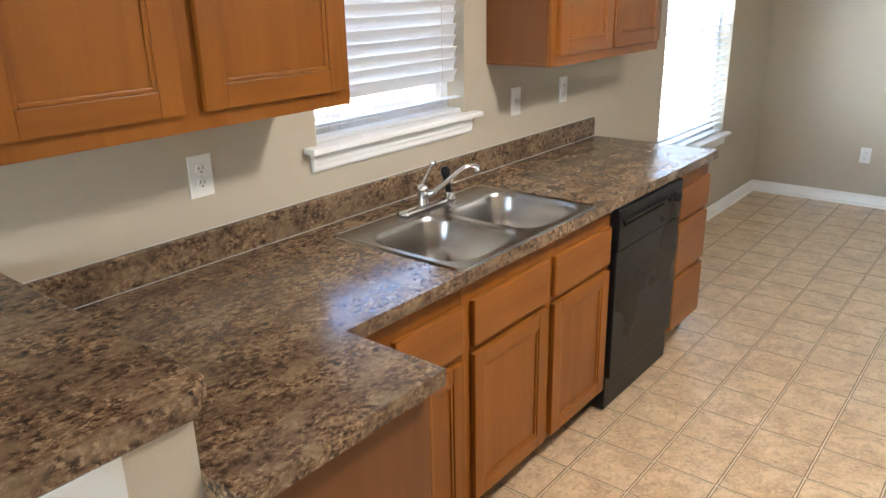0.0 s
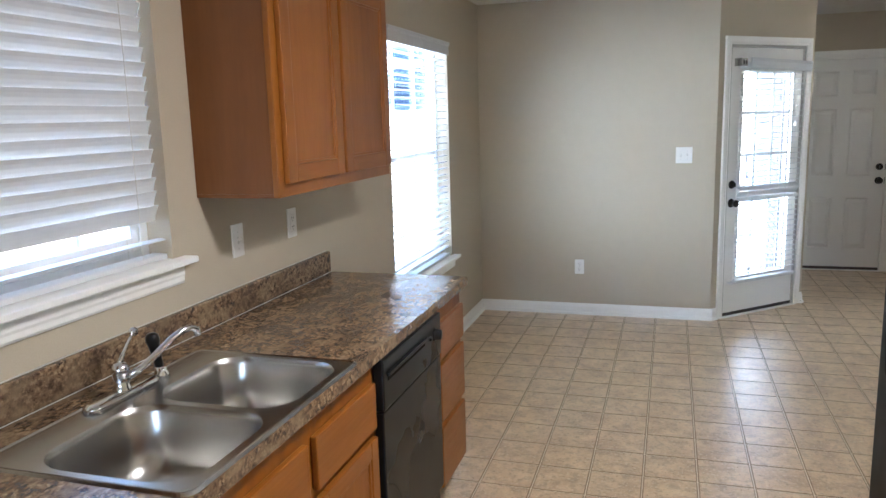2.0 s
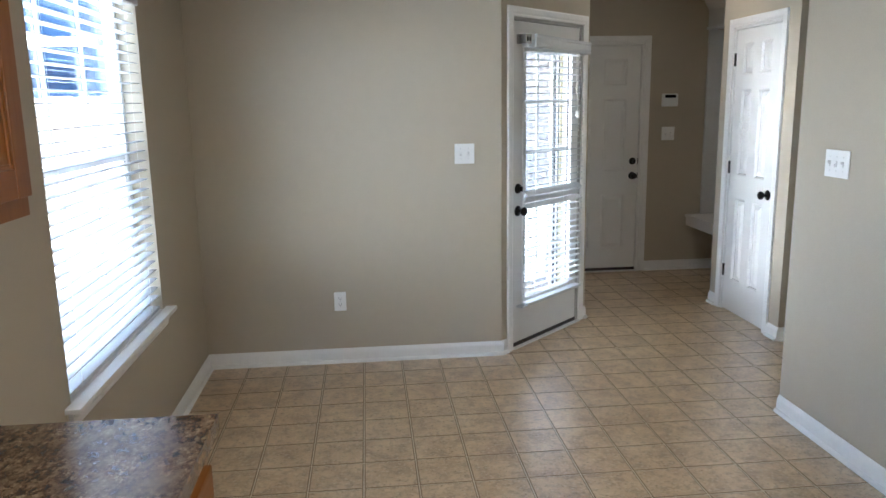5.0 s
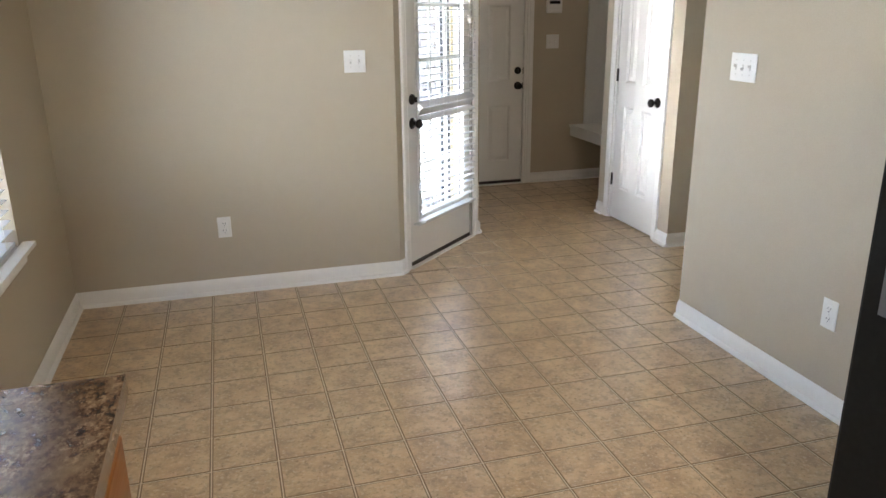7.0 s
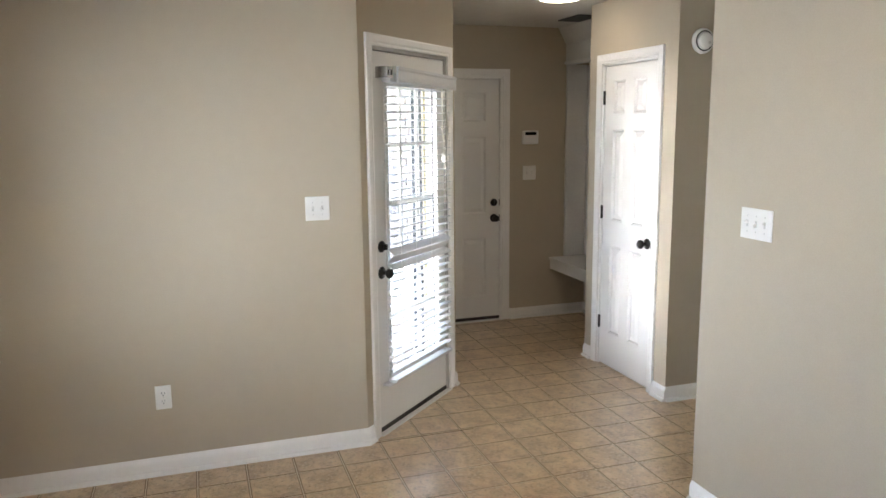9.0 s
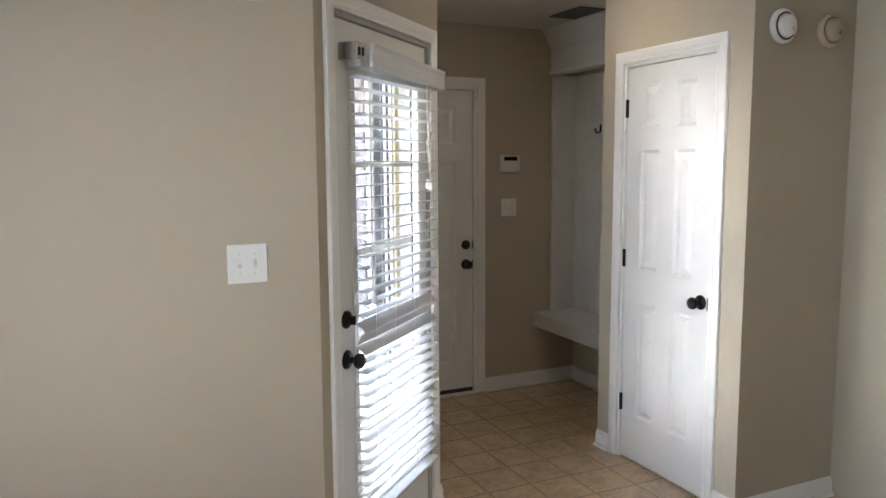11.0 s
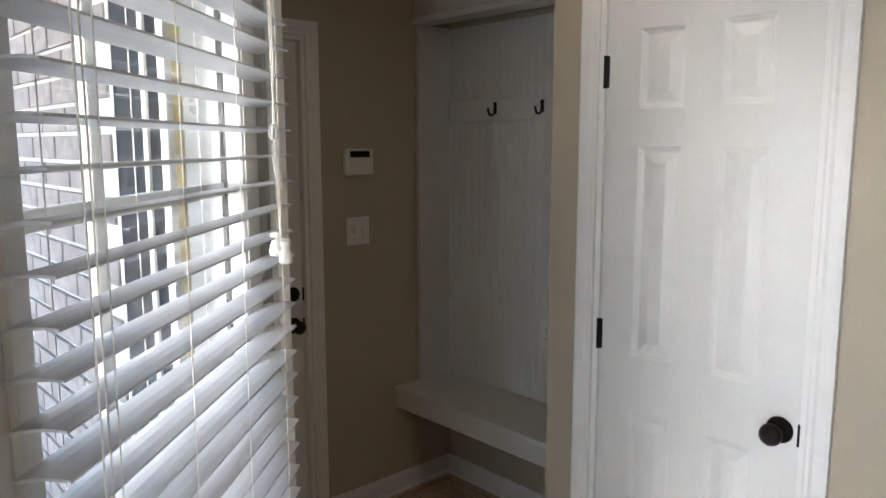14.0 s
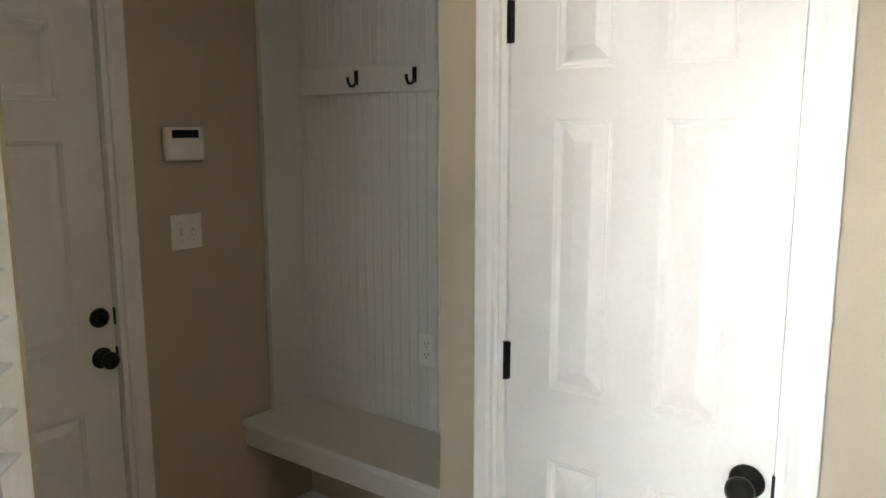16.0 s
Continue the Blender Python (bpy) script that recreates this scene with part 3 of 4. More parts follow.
# ---- patio door ----
def patio_door():
    w, h = D1S1 - D1S0, 2.045
    d = tagged(new("door_1"), "white patio door with a full glass lite, closed", "door", kind="structure")
    d.matrix_world = pose(P0[0] + math.cos(radians(ANG)) * D1S0, P0[1] + math.sin(radians(ANG)) * D1S0, 0, 0, 0, ANG)
    casing(w, h, d)
    jambs(w, h, 0.14, d, JAMBGREY)
    s0, s1, inset = 0.021, w - 0.021, 0.012
    gx0, gx1, gz0, gz1 = 0.145, w - 0.115, 0.30, 1.86
    part("slab", boxes((s0, gx0, inset, inset + 0.044, 0.03, 2.022), (gx1, s1, inset, inset + 0.044, 0.03, 2.022), (gx0, gx1, inset, inset + 0.044, 0.03, gz0), (gx0, gx1, inset, inset + 0.044, gz1, 2.022)), DOORWHITE, d)
    part("lite_frame", boxes((gx0 - 0.022, gx0 + 0.008, inset - 0.009, inset, gz0 - 0.022, gz1 + 0.022), (gx1 - 0.008, gx1 + 0.022, inset - 0.009, inset, gz0 - 0.022, gz1 + 0.022),
                             (gx0 + 0.008, gx1 - 0.008, inset - 0.009, inset, gz0 - 0.022, gz0 + 0.008), (gx0 + 0.008, gx1 - 0.008, inset - 0.009, inset, gz1 - 0.008, gz1 + 0.022), bev=0.003), DOORWHITE, d)
    g = part("pane", boxes((gx0, gx1, inset + 0.018, inset + 0.024, gz0, gz1)), GLASS, d)
    g.visible_shadow = False
    for k in (1, 2):
        x = gx0 + (gx1 - gx0) * k / 3
        part("muntin", boxes((x - 0.011, x + 0.011, inset + 0.026, inset + 0.036, gz0, gz1), bev=0.002), DOORWHITE, d)
    for k in range(1, 5):
        z = gz0 + (gz1 - gz0) * k / 5
        part("muntin", boxes((gx0, gx1, inset + 0.0265, inset + 0.0355, z - 0.011, z + 0.011), bev=0.002), DOORWHITE, d)
    part("door_sweep", boxes((s0, s1, inset - 0.004, inset + 0.044, 0.006, 0.030)), THRESH, d, "dark rubber door sweep")
    part("gasket", boxes((gx0, gx0 + 0.004, inset + 0.0245, inset + 0.031, gz0, gz1), (gx1 - 0.004, gx1, inset + 0.0245, inset + 0.031, gz0, gz1)), DARKSLOT, d, "dark glazing gasket")
    part("threshold", boxes((0.0, w, -0.025, 0.14, -0.001, 0.006)), WHITE, d, "pale metal threshold")
    knob(d, 0.075, inset, 0.882)
    deadbolt(d, 0.075, inset, 1.022)
    return d, (gx0, gx1, gz0, gz1)


DOOR1, LITE = patio_door()
LOOSE = {0: -42, 1: 52, 2: -36}       # three slats hang out of line at knob height
blind(DOOR1.matrix_world @ pose(0.090, 0, 0), 0.672, 1.915, 0.275, 5, "white faux-wood door blind, slats open, a few askew", pitch=0.0405, yc=-0.030,
      tilts=lambda z: LOOSE.get(int((1.02 - z) / 0.0405), 0) if z < 1.02 else 0, cords=((0.040, 1.235), (0.052, 1.115)), ladders=(0.12, 0.36, 0.62, 0.88))
pc = thing("blind_pull_cord", DOOR1.matrix_world @ pose(0.640, -0.062, 0), "off-white knotted pull cords with two white tassels on the door blind", "cord")
for dx, top in ((-0.003, 1.87), (0.006, 1.87)):
    part("cord", sweep(bmesh.new(), [(dx - 0.002, 0.002, top), (dx, 0, 1.75), (dx * 0.7 + 0.001, 0, 1.645)], 0.0014, 6), CORD, pc)
kn = bmesh.new()
for a in (0, 60, 120):
    sweep(kn, [(0.006 * math.cos(q) * math.cos(radians(a)), 0.006 * math.cos(q) * math.sin(radians(a)), 1.634 + 0.010 * math.sin(q)) for q in [k * math.pi / 5 for k in range(11)]], 0.0028, 7)
part("knot", kn, CORD, pc, "round knot in the cords", True)
for dx, dy in ((-0.004, -0.003), (0.001, -0.004), (0.005, 0.0), (0.003, 0.003)):
    part("cord_loop", sweep(bmesh.new(), [(dx * 0.4, dy, 1.628), (dx * 0.9 - 0.002, dy, 1.605), (dx + 0.004, dy, 1.582), (dx * 0.8 + 0.014, dy, 1.562), (dx * 0.5 + 0.019, dy, 1.552)], 0.0014, 6), CORD, pc)
for x0, y0, x1, zt in ((0.008, -0.002, 0.010, 1.475), (0.011, 0.002, 0.022, 1.485)):
    part("cord", sweep(bmesh.new(), [(x0 - 0.002, y0, 1.60), (x0 + 0.002, y0, 1.55), (x1, y0, zt)], 0.0014, 6), CORD, pc)
    part("tassel", lathe(bmesh.new(), [(0, 0.0), (0.0095, 0.002), (0.0108, 0.009), (0.0092, 0.017), (0.0058, 0.024), (0.0082, 0.031), (0.0085, 0.036), (0.004, 0.039), (0, 0.039)], pose(x1, y0 * 4.5, zt - 0.037), 16), PLATE, pc, "turned white tassel", True)
dv = thing("door_valance", DOOR1.matrix_world @ pose(0.14, -0.062, 1.872, 0, 2.0, 0), "white moulded valance hanging loose over the door blind", "valance")
part("valance_board", extrude_profile(bmesh.new(), [(0, 0), (0.010, 0), (0.013, 0.010), (0.010, 0.020), (0.012, 0.030), (0.011, 0.055), (0.016, 0.064), (0.016, 0.076), (0, 0.076)], 0, 0.655), SLAT, dv)
part("return", boxes((0.640, 0.655, 0.0005, 0.045, 0, 0.075)), SLAT, dv)
br = thing("blind_bracket", DOOR1.matrix_world @ pose(0.085, -0.001, 1.915), "galvanised box bracket of the door blind", "bracket")
part("box_plate", boxes((-0.03, 0.03, -0.058, -0.056, -0.026, 0.030), (-0.03, -0.028, -0.056, 0.010, -0.026, 0.030), (0.028, 0.03, -0.056, 0.010, -0.026, 0.030), (-0.028, 0.028, -0.056, 0.010, 0.028, 0.030)), STEEL, br)
for x in (-0.012, 0.012):
    part("slot", boxes((x - 0.005, x + 0.005, -0.0595, -0.0581, -0.012, 0.014)), DARKSLOT, br)
hd = thing("hold_down_bracket", DOOR1.matrix_world @ pose(0.06, 0, 0.262), "white bottom rail holder of the door blind", "bracket")
part("rail", boxes((0.0, 0.70, -0.040, 0.0115, 0, 0.012), bev=0.003), SLAT, hd)


# ---- kitchen base run ----
FACE = 0.612      # cabinet face frames
CTOP = 0.914
CEND = -2.86      # free end of the counter
PENY = -5.235     # kitchen edge of the return
HALFY = -5.745    # kitchen face of the half wall


def cabinet_door(parent, y0, y1, z0, z1, x, stile=0.052):
    """A recessed-panel door facing +x, its back at x: panel, two stiles, two rails and a bead round the panel."""
    s, t = stile, 0.019
    d = part("door", boxes((x + 0.002, x + 0.009, y0 + s - 0.004, y1 - s + 0.004, z0 + s - 0.004, z1 - s + 0.004)), MAPLE_V, parent)
    part("stile", boxes((x, x + t, y0, y0 + s, z0, z1), bev=0.003), MAPLE_V, d)
    part("stile", boxes((x, x + t, y1 - s, y1, z0, z1), bev=0.003), MAPLE_V, d)
    part("rail", boxes((x, x + t - 0.0004, y0 + s, y1 - s, z0, z0 + s), bev=0.003), MAPLE_H, d)
    part("rail", boxes((x, x + t - 0.0004, y0 + s, y1 - s, z1 - s, z1), bev=0.003), MAPLE_H, d)
    b = 0.010
    for a in ((y0 + s, y0 + s + b, z0 + s, z1 - s), (y1 - s - b, y1 - s, z0 + s, z1 - s), (y0 + s + b, y1 - s - b, z0 + s, z0 + s + b), (y0 + s + b, y1 - s - b, z1 - s - b, z1 - s)):
        part("panel_bead", boxes((x + 0.009, x + 0.0145, *a), bev=0.0025), MAPLE_V, d)
    return d


def drawer(parent, y0, y1, z0, z1, x):
    return part("drawer_front", boxes((x, x + 0.019, y0, y1, z0, z1), bev=0.005), MAPLE_H, parent)


def base_cabinet(y0, y1, doors, drawers, label, top=0.872):
    c = thing("base_cabinet", pose(0, (y0 + y1) / 2, 0), label, "cabinet", "kitchen base cabinets")
    yc = (y0 + y1) / 2
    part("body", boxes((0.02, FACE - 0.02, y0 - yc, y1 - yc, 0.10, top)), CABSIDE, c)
    part("face_frame", boxes((FACE - 0.0195, FACE, y0 - yc, y1 - yc, 0.10, 0.872)), MAPLE_V, c)
    part("toe_kick", boxes((FACE - 0.09, FACE - 0.075, y0 - yc, y1 - yc, 0, 0.0995)), CABIN, c)
    for d in doors:
        cabinet_door(c, d[0] - yc, d[1] - yc, d[2], d[3], FACE + 0.001)
    for d in drawers:
        drawer(c, d[0] - yc, d[1] - yc, d[2], d[3], FACE + 0.001)
    return c


base_cabinet(-3.225, CEND + 0.01, [], [(-3.20, -2.862, 0.655, 0.80), (-3.20, -2.862, 0.395, 0.628), (-3.20, -2.862, 0.115, 0.368)], "maple-stained drawer base with three drawers")
base_cabinet(-4.755, -3.845, [(-4.715, -4.305, 0.115, 0.628), (-4.262, -3.862, 0.115, 0.628)], [(-4.715, -4.305, 0.655, 0.80), (-4.262, -3.862, 0.655, 0.80)], "maple-stained sink base with two doors and false drawer fronts", 0.72)
base_cabinet(-5.22, -4.758, [(-5.05, -4.765, 0.115, 0.628)], [(-5.05, -4.765, 0.655, 0.80)], "maple-stained narrow base cabinet at the corner")
ret = thing("corner_cabinet", pose(0, -5.48, 0), "maple-stained corner cabinet return with a plain end panel", "cabinet", "kitchen base cabinets")
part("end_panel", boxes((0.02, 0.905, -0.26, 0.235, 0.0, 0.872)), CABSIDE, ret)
part("face_stile", boxes((0.865, 0.9055, 0.2355, 0.245, 0.10, 0.872), bev=0.002), MAPLE_V, ret)


def countertop():
    c = thing("countertop", pose(0, 0, 0), "brown granite-look laminate countertop with backsplash", "countertop")
    XF, PX = 0.653, 0.945
    out = [(0.002, CEND), (XF, CEND), (XF, PENY), (PX, PENY), (PX, HALFY + 0.002), (0.002, HALFY + 0.002)]
    sink = (0.140, 0.628, -4.775, -4.018)
    bm = bmesh.new()
    # slabs round the sink cut-out
    rows = [(0.002, XF, sink[3], CEND), (0.002, sink[0], sink[2], sink[3]), (sink[1], XF, sink[2], sink[3]), (0.002, XF, PENY, sink[2]), (0.002, PX, HALFY + 0.002, PENY)]
    for x0, x1, y0, y1 in rows:
        box(bm, x0, x1, y0, y1, CTOP - 0.038, CTOP)
    bmesh.ops.remove_doubles(bm, verts=bm.verts, dist=1e-4)
    part("slab", bm, LAM, c)
    # rounded nosing on the free edges
    nose = [(0, -0.040), (0.004, -0.041), (0.008, -0.038), (0.0095, -0.030), (0.0095, -0.010), (0.007, -0.003), (0.003, 0.0012), (0, 0.0012)]
    for a, b in ((out[0], out[1]), (out[1], out[2]), (out[2], out[3]), (out[3], out[4])):
        n = part("nosing", extrude_profile(bmesh.new(), nose, 0, math.dist(a, b) + (0.008 if b != out[2] else 0)), LAM, c)
        d = Vector((b[0] - a[0], b[1] - a[1], 0)).normalized()
        n.matrix_local = Matrix.Translation((b[0], b[1], CTOP)) @ pose(0, 0, 0, 0, 0, math.degrees(math.atan2(-d.y, -d.x)))
        n.matrix_local = n.matrix_local @ pose(-0.004 if b != out[2] else 0.0, 0, 0)
    part("backsplash", boxes((0.001, 0.021, HALFY + 0.004, CEND - 0.001, CTOP + 0.0005, CTOP + 0.094), bev=0.006), LAM, c)
    part("caulk_line", boxes((0.0212, 0.0228, HALFY + 0.01, CEND - 0.004, CTOP + 0.0003, CTOP + 0.0018)), TOGGLEGREY, c, "thin pale caulk and highlight line")
    # pale strip that draws in the highlight along the backsplash top
    part("edge_highlight", boxes((0.0003, 0.0035, HALFY + 0.01, CEND - 0.004, CTOP + 0.0945, CTOP + 0.0962)), TOGGLEGREY, c, "thin pale caulk and highlight line")
    return c


countertop()
hw = setting("half_wall", boxes((0.0, 0.845, HALFY - 0.12, HALFY, 0, 1.022)), PAINT, "beige painted half wall under the raised bar", "wall")


def bar_top():
    b = thing("bar_top", pose(0, 0, 1.022), "brown granite-look laminate raised breakfast bar top", "countertop")
    x0, x1, y0, y1, c = 0.002, 0.862, -6.12, -5.695, 0.05
    ring = lambda o: [(x0, y0 + o), (x1 - c, y0 + o), (x1 - o, y0 + c), (x1 - o, y1 - c), (x1 - c, y1 - o), (x0, y1 - o)]
    bm = bmesh.new()
    lo, hi = [bm.verts.new((x, y, 0.001)) for x, y in ring(0.012)], [bm.verts.new((x, y, 0.043)) for x, y in ring(0.012)]
    bm.faces.new(hi), bm.faces.new(lo[::-1])
    for i in range(6):
        bm.faces.new((lo[i], lo[(i + 1) % 6], hi[(i + 1) % 6], hi[i]))
    part("slab", bm, LAM, b)
    bm = bmesh.new()
    loops = [[bm.verts.new((x, y, z)) for x, y in ring(o)] for o, z in ((0.012, 0.0012), (0.004, -0.001), (0.0, 0.004), (0.0, 0.034), (0.003, 0.041), (0.008, 0.0438), (0.0122, 0.0436))]
    for p, q in zip(loops, loops[1:]):
        for i in range(5):
            bm.faces.new((p[i], p[i + 1], q[i + 1], q[i]))
    bmesh.ops.recalc_face_normals(bm, faces=bm.faces)
    part("edge_band", bm, LAM, b)


bar_top()


def rounded(bm, x0, x1, y0, y1, r, z, n=6):
    vs = []
    for cx, cy, a0 in ((x1 - r, y1 - r, 0), (x0 + r, y1 - r, 90), (x0 + r, y0 + r, 180), (x1 - r, y0 + r, 270)):
        for i in range(n + 1):
            a = radians(a0 + 90 * i / n)
            vs.append(bm.verts.new((cx + r * math.cos(a), cy + r * math.sin(a), z)))
    return vs


def bridge(bm, a, b):
    for i in range(len(a)):
        bm.faces.new((a[i], a[(i + 1) % len(a)], b[(i + 1) % len(a)], b[i]))


def sink():
    s = thing("kitchen_sink", pose(0.385, -4.397, CTOP), "stainless steel double-bowl drop-in sink", "sink")
    W, L = 0.528, 0.786
    bm = bmesh.new()
    bowls = [(-0.152, 0.230, -0.362, -0.012), (-0.152, 0.230, 0.012, 0.362)]
    # rim with raised lip
    o0, o1 = rounded(bm, -W / 2, W / 2, -L / 2, L / 2, 0.03, 0.0005), rounded(bm, -W / 2 + 0.006, W / 2 - 0.006, -L / 2 + 0.006, L / 2 - 0.006, 0.028, 0.0055)
    bridge(bm, o0, o1)
    o2 = rounded(bm, -W / 2 + 0.014, W / 2 - 0.014, -L / 2 + 0.014, L / 2 - 0.014, 0.024, 0.0035)
    bridge(bm, o1, o2)
    inner = []
    for x0, x1, y0, y1 in bowls:
        inner.append(rounded(bm, x0, x1, y0, y1, 0.092, 0.0035))
    bmesh.ops.triangle_fill(bm, use_beauty=True, edges=[e for e in bm.edges if not e.link_faces or (len(e.link_faces) == 1 and all(v in o2 for v in e.verts))] +
                            [bm.edges.new((l[i], l[(i + 1) % len(l)])) for l in inner for i in range(len(l))])
    bmesh.ops.recalc_face_normals(bm, faces=bm.faces)
    rim = part("rim", bm, STEEL, s)
    for (x0, x1, y0, y1) in bowls:
        bm = bmesh.new()
        prev = rounded(bm, x0, x1, y0, y1, 0.092, 0.0035)
        for ins, z, r in ((0.004, -0.002, 0.090), (0.008, -0.012, 0.088), (0.018, -0.09, 0.084), (0.028, -0.128, 0.080), (0.046, -0.155, 0.072), (0.075, -0.167, 0.058), (0.12, -0.171, 0.035)):
            cur = rounded(bm, x0 + ins, x1 - ins, y0 + ins, y1 - ins, r, z)
            bridge(bm, prev, cur)
            prev = cur
        bm.faces.new(prev)
        bmesh.ops.recalc_face_normals(bm, faces=bm.faces)
        bowl = part("bowl", bm, STEEL, s, smooth=True)
        cx, cy = (x0 + x1) / 2, (y0 + y1) / 2
        part("strainer", lathe(bmesh.new(), [(0, 0.000), (0.028, 0.001), (0.034, 0.004), (0.043, 0.0035), (0.044, 0), (0, -0.001)], pose(cx, cy, -0.1705), 20), CHROME, bowl, "chrome strainer", True)


sink()


def faucet():
    f = thing("kitchen_faucet", pose(0.165, -4.385, CTOP + 0.004), "chrome single-lever kitchen faucet with a low spout", "faucet")
    bm = bmesh.new()
    a = rounded(bm, -0.028, 0.028, -0.125, 0.125, 0.027, 0.0)
    b = rounded(bm, -0.026, 0.026, -0.123, 0.123, 0.025, 0.010)
    c = rounded(bm, -0.018, 0.018, -0.112, 0.112, 0.017, 0.016)
    bridge(bm, a, b), bridge(bm, b, c)
    bm.faces.new(c), bm.faces.new(a[::-1])
    part("escutcheon", bm, CHROME, f, smooth=True)
    part("body", lathe(bmesh.new(), [(0.023, 0.014), (0.023, 0.022), (0.020, 0.026), (0.020, 0.058), (0.022, 0.062), (0.021, 0.074), (0.015, 0.084), (0, 0.088)], None, 24), CHROME, f, smooth=True)
    part("spout", sweep(bmesh.new(), [(0.010, 0.008, 0.044), (0.030, 0.045, 0.062), (0.050, 0.085, 0.090), (0.066, 0.120, 0.116), (0.078, 0.150, 0.130), (0.088, 0.175, 0.132), (0.094, 0.190, 0.124), (0.095, 0.193, 0.108)],
                         [0.011, 0.0095, 0.0090, 0.0088, 0.0088, 0.0090, 0.0100, 0.0105], 14), CHROME, f, smooth=True)
    lever = part("lever", sweep(bmesh.new(), [(-0.004, 0.004, 0.082), (-0.010, 0.030, 0.104), (-0.014, 0.056, 0.124), (-0.016, 0.072, 0.136)], [0.008, 0.0042, 0.0038, 0.0042], 10), CHROME, f, smooth=True)
    part("lever_ball", lathe(bmesh.new(), [(0, -0.012), (0.008, -0.010), (0.0125, -0.002), (0.012, 0.005), (0.007, 0.011), (0, 0.012)], pose(-0.017, 0.080, 0.142), 16), CHROME, lever, "", True)
    sp = thing("side_sprayer", pose(0.165, -4.235, CTOP + 0.004), "black side sprayer in a chrome holder", "sprayer")
    part("holder", lathe(bmesh.new(), [(0, 0), (0.022, 0), (0.022, 0.006), (0.016, 0.014), (0.015, 0.026), (0, 0.026)], None, 20), CHROME, sp, smooth=True)
    part("spray_head", lathe(bmesh.new(), [(0.011, 0.02), (0.013, 0.05), (0.015, 0.085), (0.019, 0.10), (0.017, 0.112), (0.010, 0.119), (0, 0.120)], pose(0, 0, 0, 0, -10, 0), 18), BLACK, sp, "black plastic spray head", True)


faucet()


def dishwasher():
    y0, y1 = -3.838, -3.232
    d = thing("dishwasher", pose(FACE, (y0 + y1) / 2, 0), "black built-in dishwasher under the counter", "dishwasher")
    w = (y1 - y0) / 2
    part("tub", boxes((-0.55, -0.004, -w, w, 0.10, 0.868)), BLACK, d)
    part("door", boxes((0.0, 0.030, -w + 0.004, w - 0.004, 0.155, 0.690), bev=0.005), BLACK, d)
    p = part("control_panel", boxes((0.0, 0.034, -w + 0.004, w - 0.004, 0.695, 0.858), bev=0.006), BLACK, d)
    part("handle_recess", boxes((0.0335, 0.0365, -w + 0.04, 0.10, 0.785, 0.800), bev=0.001), DARKSLOT, p)
    part("handle_lip", boxes((0.033, 0.045, -w + 0.03, 0.11, 0.802, 0.815), bev=0.004), BLACK, p)
    part("dial", lathe(bmesh.new(), [(0, 0.026), (0.018, 0.025), (0.022, 0.004), (0.026, 0), (0, 0)], pose(0.034, 0.225, 0.79, 0, 90), 20), BLACK, p, "black cycle dial", True)
    part("button", lathe(bmesh.new(), [(0, 0.008), (0.008, 0.007), (0.009, 0), (0, 0)], pose(0.034, 0.165, 0.79, 0, 90), 14), BLACK, p, "", True)
    part("kick_panel", boxes((-0.03, 0.012, -w + 0.004, w - 0.004, 0.008, 0.148), bev=0.003), BLACK, d)


dishwasher()


def upper_cabinet(y0, y1, doors, label, z0=1.348, z1=2.11):
    c = thing("wall_cabinet", pose(0, (y0 + y1) / 2, z0), label, "cabinet", "kitchen wall cabinets")
    yc, X, h = (y0 + y1) / 2, 0.300, z1 - z0
    part("body", boxes((0.001, X - 0.0195, y0 - yc, y1 - yc, 0.012, h)), CABSIDE, c)
    part("face_frame", boxes((X - 0.019, X, y0 - yc, y1 - yc, 0, h), bev=0.0015), MAPLE_V, c)
    for y in (y0 - yc, y1 - yc - 0.016):
        part("side_skirt", boxes((0.001, X - 0.02, y, y + 0.016, 0, 0.0115)), CABSIDE, c)
    for a, b in doors:
        cabinet_door(c, a - yc, b - yc, 0.042, h - 0.03, X + 0.001, 0.058)
    return c


upper_cabinet(-3.778, -2.81, [(-3.74, -3.315), (-3.29, -2.835)], "maple-stained two-door wall cabinet")
upper_cabinet(-5.80, -4.835, [(-5.765, -5.355), (-5.30, -4.862)], "maple-stained two-door wall cabinet over the corner")


